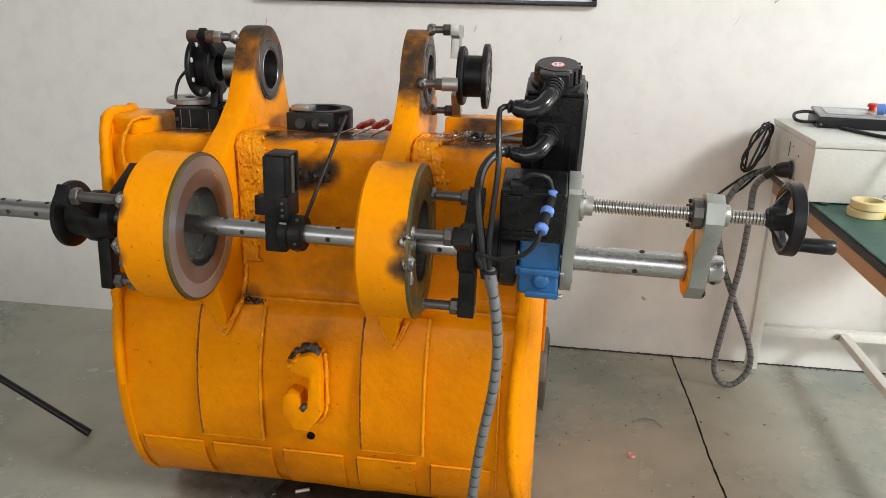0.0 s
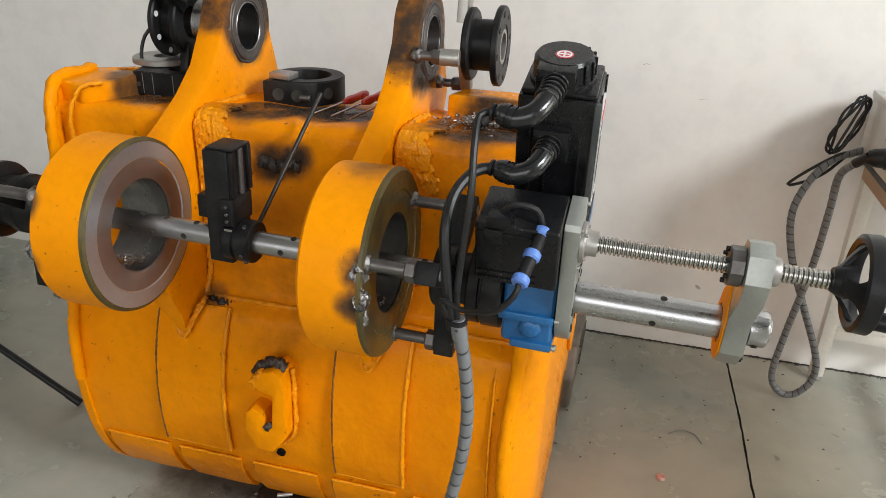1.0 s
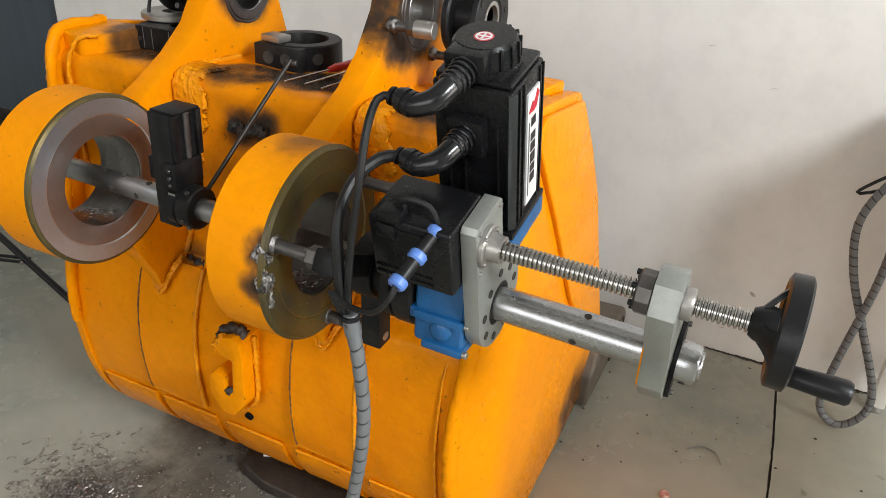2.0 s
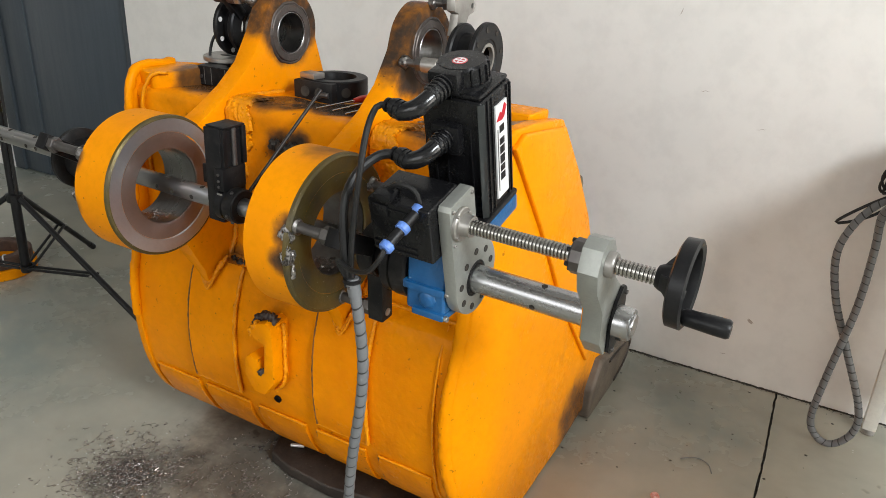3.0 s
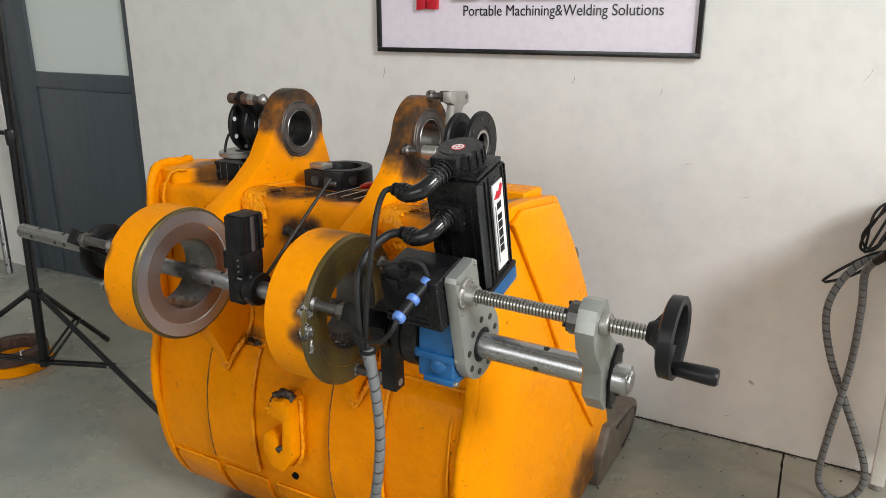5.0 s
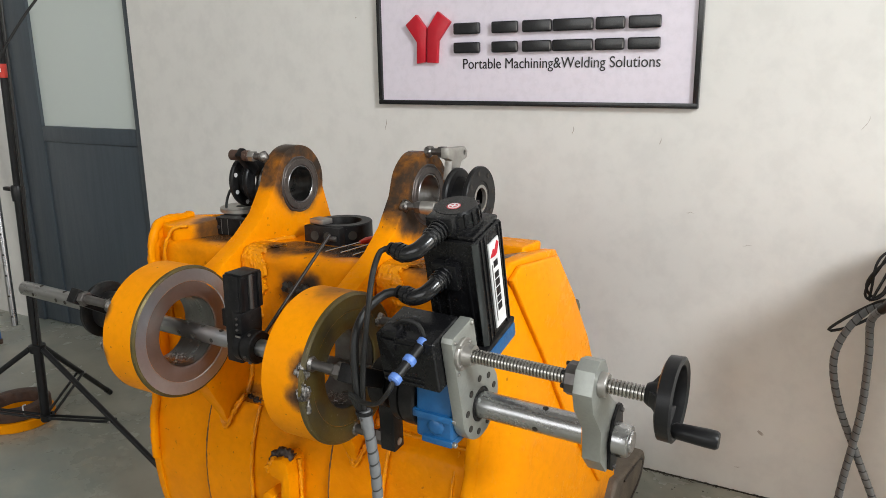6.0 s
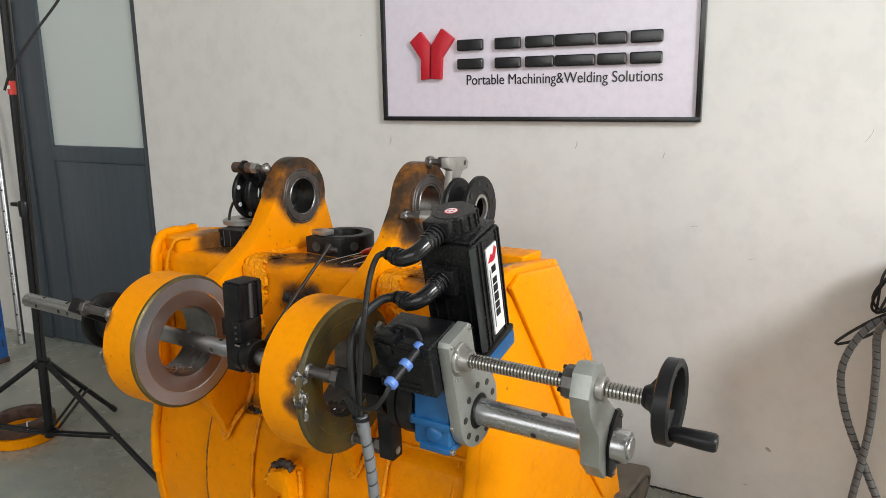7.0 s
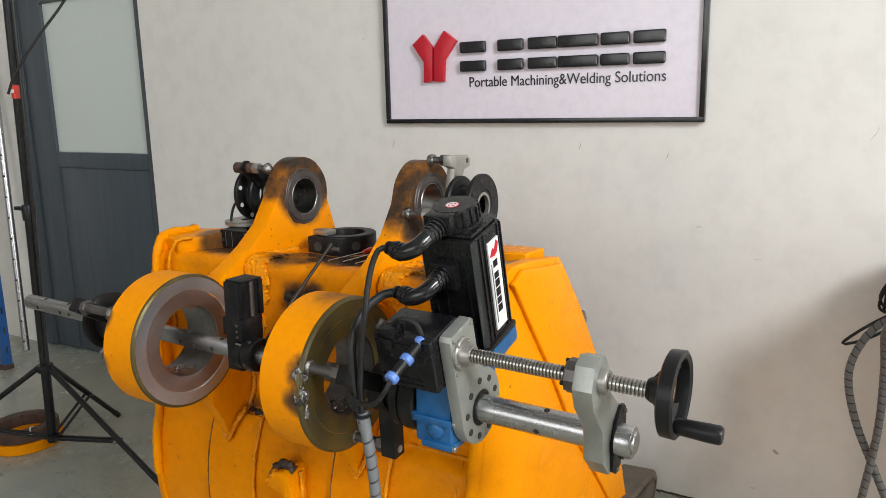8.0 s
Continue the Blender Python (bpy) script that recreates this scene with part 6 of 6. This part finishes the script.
def bench():
    b = thing("work_bench", (1.12, 2.0, 0), "white steel work bench with a green top mat", "workbench")
    part("top_mat", box(B(), BX, 1.47, 1.15, 2.915, BZ - 0.006, BZ, 0.002), bench_green, b, "green rubber top mat")
    part("edge_band", box(B(), BX - 0.002, 1.472, 1.148, 2.917, BZ - 0.032, BZ - 0.0065, 0.003), plastic_black, b, "black edge band")
    part("board", box(B(), BX + 0.012, 1.46, 1.16, 2.90, BZ - 0.085, BZ - 0.0325, 0.002), bench_wood, b, "bare wood underframe board")
    for x in (0.782, 1.41):
        for y in (1.19, 2.885):
            lg = part("leg", box(B(), x, x + 0.042, y - 0.021, y + 0.021, 0.022, BZ - 0.086, 0.003), white_enamel, b)
            part("levelling_foot", lathe(B(), [(0, 0), (0, 0.020), (0.005, 0.022), (0.012, 0.012), (0.024, 0.010), (0.024, 0)], (x + 0.021, y, 0.0005), (0, 0, 1), 18), grey_steel, lg)
    part("rail", box(B(), 0.8245, 1.4095, 2.868, 2.902, 0.176, 0.212, 0.002), white_enamel, b)
    part("brace", box(B(), 1.112, 1.146, 1.20, 2.867, 0.178, 0.208, 0.002), white_enamel, b)
    bolt(b, (1.105, 2.867, 0.193), (0, -1, 0), 0.011)


bench()


def cabinet():
    c = thing("control_cabinet", (1.05, 2.6, BZ), "light grey steel control cabinet standing on the bench", "control cabinet")
    x0, x1, y0, y1 = 0.744, 1.36, 2.397, 2.885
    part("body", box(B(), x0 + 0.004, x1, y0 + 0.004, y1, BZ + 0.006, 1.020, 0.003), cabinet_grey, c)
    part("lid", box(B(), x0, x1 + 0.004, y0, y1 + 0.003, 1.0215, 1.042, 0.003), cabinet_grey, c)
    for x, y in ((0.80, 2.40), (1.30, 2.40), (0.80, 2.84), (1.30, 2.84)):
        part("foot", cyl(B(), (x, y, BZ + 0.0002), (x, y, BZ + 0.006), 0.014), rubber_black, c)
    part("slot", box(B(), x0 + 0.0028, x0 + 0.0042, 2.655, 2.659, 0.945, 0.995, 0), joint_dark, c)
    for y, z in ((2.62, 0.985), (2.55, 0.965), (2.70, 0.885), (2.56, 0.885)):
        part("screw", lathe(B(), [(0, 0), (0, 0.004), (0.0015, 0.003), (0.0015, 0)], (x0 + 0.0042, y, z), (-1, 0, 0), 10), dark_steel, c)
    part("socket", lathe(B(), [(0, 0), (0, 0.032), (0.006, 0.032), (0.010, 0.028), (0.034, 0.026), (0.050, 0.019), (0.050, 0)], (x0 + 0.004, 2.600, 0.908), (-1, 0.25, -0.1), 24), rubber_black, c, "black rubber plug boot")


cabinet()


def remote():
    r = thing("remote_control", (0.95, 2.74, 1.043), "black control pendant with a grey screen on the cabinet", "control pendant")
    base = Matrix.Translation((0.955, 2.755, 1.0425)) @ Matrix.Rotation(radians(-6), 4, "Z")
    part("case", box(B(), -0.115, 0.115, -0.085, 0.085, 0.0005, 0.038, 0.004, base), plastic_black, r)
    up = base @ Matrix.Translation((0, 0, 0.0385)) @ Matrix.Rotation(radians(4), 4, "X")
    part("face", box(B(), -0.112, 0.112, -0.082, 0.080, 0.0005, 0.010, 0.004, up), pendant_grey, r)
    part("screen", box(B(), -0.085, 0.060, -0.055, 0.060, 0.0105, 0.012, 0.001, up), screen_grey, r)
    part("stop_button", lathe(B(), [(0, 0), (0, 0.012), (0.012, 0.012), (0.013, 0.017), (0.022, 0.017), (0.026, 0.012), (0.026, 0)], up @ Vector((0.080, 0.045, 0.010)), (0, 0, 1), 24), red_plastic, r, "red emergency stop button")
    part("blue_plug", lathe(B(), [(0, 0), (0, 0.019), (0.020, 0.019), (0.022, 0.016), (0.055, 0.016), (0.058, 0.012), (0.058, 0)], base @ Vector((0.070, -0.050, 0.068)), (1, -0.3, 0.1), 20), clip_blue, r, "blue round plug")
    for x in (-0.104, 0.104):
        bolt(r, base @ Vector((x, -0.0852, 0.012)), (0, -1, 0), 0.0035)


remote()
whole("pendant_cable", tube(B(), [(0.845, 2.72, 1.058), (0.80, 2.72, 1.056), (0.775, 2.74, 1.060), (0.785, 2.79, 1.075), (0.83, 2.80, 1.082), (0.87, 2.79, 1.07)], 0.0055, 10), rubber_black, "black lead looping from the pendant over the cabinet", "cable", "bench cables")
whole("pendant_cable", tube(B(), [(0.90, 2.66, 1.049), (0.96, 2.52, 1.049), (1.04, 2.40, 1.05), (1.10, 2.345, 1.03), (1.14, 2.31, 0.98), (1.18, 2.28, 0.9), (1.25, 2.25, 0.85)], 0.0062, 10), rubber_black, "black lead trailing over the front of the cabinet", "cable", "bench cables")
whole("pendant_cable", tube(B(), [(1.12, 2.66, 1.10), (1.06, 2.55, 1.20), (1.03, 2.42, 1.12), (1.0, 2.325, 0.98), (1.03, 2.29, 0.89), (1.10, 2.26, 0.8485)], 0.0062, 10), rubber_black, "black lead arching over the cabinet to the bench", "cable", "bench cables")
hose_hang = thing("hanging_hose", (0.695, 2.610, 0.900), "grey spiral-wrapped hose looping from the cabinet to the floor", "hose")
part("sleeve", wrapped_hose(B(), [(0.695, 2.610, 0.900), (0.672, 2.63, 0.872), (0.655, 2.67, 0.82), (0.662, 2.70, 0.70), (0.660, 2.72, 0.50), (0.632, 2.72, 0.25), (0.622, 2.72, 0.09), (0.655, 2.72, 0.026), (0.705, 2.72, 0.022), (0.748, 2.72, 0.085), (0.742, 2.72, 0.18), (0.665, 2.735, 0.36), (0.598, 2.74, 0.52), (0.570, 2.75, 0.66), (0.600, 2.77, 0.765), (0.66, 2.80, 0.835), (0.72, 2.83, 0.855), (0.80, 2.90, 0.862)], 0.0118), [hose_grey, hose_gap], hose_hang, "", 60)
part("end_fitting", tube(B(), [(0.702, 2.605, 0.908), (0.690, 2.614, 0.894), (0.676, 2.627, 0.877)], 0.0138, 16, 0.004), rubber_black, hose_hang, "black rubber end fitting")
coil = []
for k in range(56):
    a = 2 * math.pi * k / 18
    coil.append((0.682 + 0.030 * math.sin(a) + 0.028 * math.cos(a) + 0.008 * math.sin(k * 0.9), 2.82 + 0.010 * math.sin(k * 0.37), 0.940 + 0.085 * math.cos(a) + 0.006 * math.cos(k * 0.6)))
whole("coiled_cable", tube(B(), coil + [(0.655, 2.80, 0.86)], 0.0042, 8), rubber_black, "coil of thin black cable hanging beside the cabinet", "cable", "bench cables")
whole("wall_cable", tube(B(), [(0.735, 2.84, 0.86), (0.67, 2.80, 0.85), (0.60, 2.79, 0.80), (0.545, 2.79, 0.745), (0.575, 2.795, 0.748), (0.64, 2.80, 0.785), (0.70, 2.83, 0.84)], 0.0048, 8), rubber_black, "thin black cable loop hanging by the wall", "cable", "bench cables")
whole("bench_hose", wrapped_hose(B(), [(1.3, 1.46, 0.860), (1.0, 1.44, 0.860), (0.86, 1.43, 0.862), (0.785, 1.425, 0.880), (0.744, 1.42, 0.868), (0.724, 1.415, 0.80), (0.716, 1.41, 0.70), (0.718, 1.40, 0.50), (0.722, 1.38, 0.25), (0.735, 1.34, 0.08), (0.80, 1.28, 0.020), (0.95, 1.20, 0.0165)], 0.0165), [hose_grey, hose_gap], "grey spiral-wrapped hose hanging over the bench edge", "hose", sharp=60)
whole("bench_lead", tube(B(), [(1.3, 1.40, 0.849), (0.9, 1.38, 0.849), (0.785, 1.37, 0.852), (0.755, 1.365, 0.82), (0.748, 1.36, 0.5), (0.75, 1.33, 0.2), (0.78, 1.28, 0.030), (0.84, 1.24, 0.007), (0.95, 1.16, 0.007)], 0.006, 8), rubber_black, "black lead hanging over the bench edge", "cable", "bench cables")


def tape_rolls():
    for k, (x, y, z) in enumerate(((0.884, 2.285, BZ + 0.0005), (0.888, 2.280, BZ + 0.0260))):
        whole("tape_roll", lathe(B(), [(0, 0.036), (0, 0.050), (0.002, 0.052), (0.022, 0.052), (0.024, 0.050), (0.024, 0.036)], (x, y, z), (0, 0, 1), 40, True), tape_cream, "roll of cream adhesive tape stacked on the bench", "tape roll", "tape rolls")


tape_rolls()


def yellow_clamp():
    y = thing("yellow_cutter", (0.965, 2.25, BZ), "yellow plastic hand tool lying on the green bench", "hand tool")
    part("handle", tube(B(), [(0.925, 2.315, BZ + 0.012), (0.96, 2.295, BZ + 0.013), (1.01, 2.28, BZ + 0.012)], 0.010, 10, 0.01), yellow_plastic, y)
    part("handle", tube(B(), [(0.915, 2.27, BZ + 0.012), (0.955, 2.245, BZ + 0.012), (1.00, 2.20, BZ + 0.012)], 0.011, 10, 0.01), yellow_plastic, y)
    part("blade", box(B(), 0.985, 1.05, 2.19, 2.24, BZ + 0.002, BZ + 0.008, 0.001), dark_steel, y)


yellow_clamp()
box_bm = B()
box(box_bm, 0.945, 1.06, 2.250 + 0.075, 2.250 + 0.090, BZ + 0.0005, BZ + 0.055, 0.004)
whole("plastic_box", box_bm, clear_plastic, "small clear plastic box standing on the bench", "plastic box")


# the bench stands close to the wall, with all that lies on it
for ob in [o for o in bpy.data.objects if o not in before_bench and o.parent is None]:
    ob.location += Vector((0.040, -0.060, 0))


# ---- marks on the wall ----
def scuffs():
    rnd = random.Random(21)
    bm = B()
    spots = [(0.399, 0.256, 0.012, 0.03, 55), (0.33, 0.10, 0.02, 0.004, 5), (-0.02, 1.30, 0.03, 0.003, 70), (0.10, 1.05, 0.028, 0.003, 4), (0.62, 1.38, 0.05, 0.003, 65), (0.75, 1.45, 0.02, 0.006, 50), (-1.20, 1.33, 0.05, 0.004, 80), (-1.34, 1.78, 0.008, 0.008, 0), (0.30, 0.95, 0.03, 0.002, 10), (0.9, 1.6, 0.04, 0.003, 40), (-0.35, 1.33, 0.03, 0.004, 75)]
    for x, z, ln, w, ang in spots:
        c, s_ = math.cos(radians(ang)), math.sin(radians(ang))
        n = 7
        top, low = [], []
        for k in range(n + 1):
            t = (k / n - 0.5) * ln
            ww = w * (0.15 + 0.5 * rnd.random()) * (1 - abs(2 * k / n - 1) ** 2 * 0.8)
            bend = 0.004 * noise.noise((x * 9, k * 0.4, z))
            top.append(bm.verts.new((x + t * c - (ww + bend) * s_, NORTH - 0.0012, z + t * s_ + (ww + bend) * c)))
            low.append(bm.verts.new((x + t * c + (ww - bend) * s_, NORTH - 0.0012, z + t * s_ - (ww - bend) * c)))
        for k in range(n):
            bm.faces.new((low[k], low[k + 1], top[k + 1], top[k]))
    ob = part("scuff_marks", bm, material("scuff", (0.36, 0.32, 0.28), 0.8, 0, (0.55, 0.51, 0.46), 60, 0.8), wall_n, "grey scuffs on the paint")
    ob["kind"] = "stuff"


scuffs()

crumbs("floor_flecks", lambda r: [(r.uniform(-2.6, 1.0), r.uniform(1.0, 2.9)) for _ in range(70)], "pale flecks scattered over the concrete floor", material("pale_fleck", (0.45, 0.43, 0.38), 0.7), 14, 0.001, 0.004)
part("wall_gap", tube(B(), [(-0.3 + 0.1 * k, NORTH - 0.002, 0.0015) for k in range(18)], 0.0035, 7, 0.008, 0.9), joint_dark, wall_n, "dark dirty gap at the wall foot", 80)
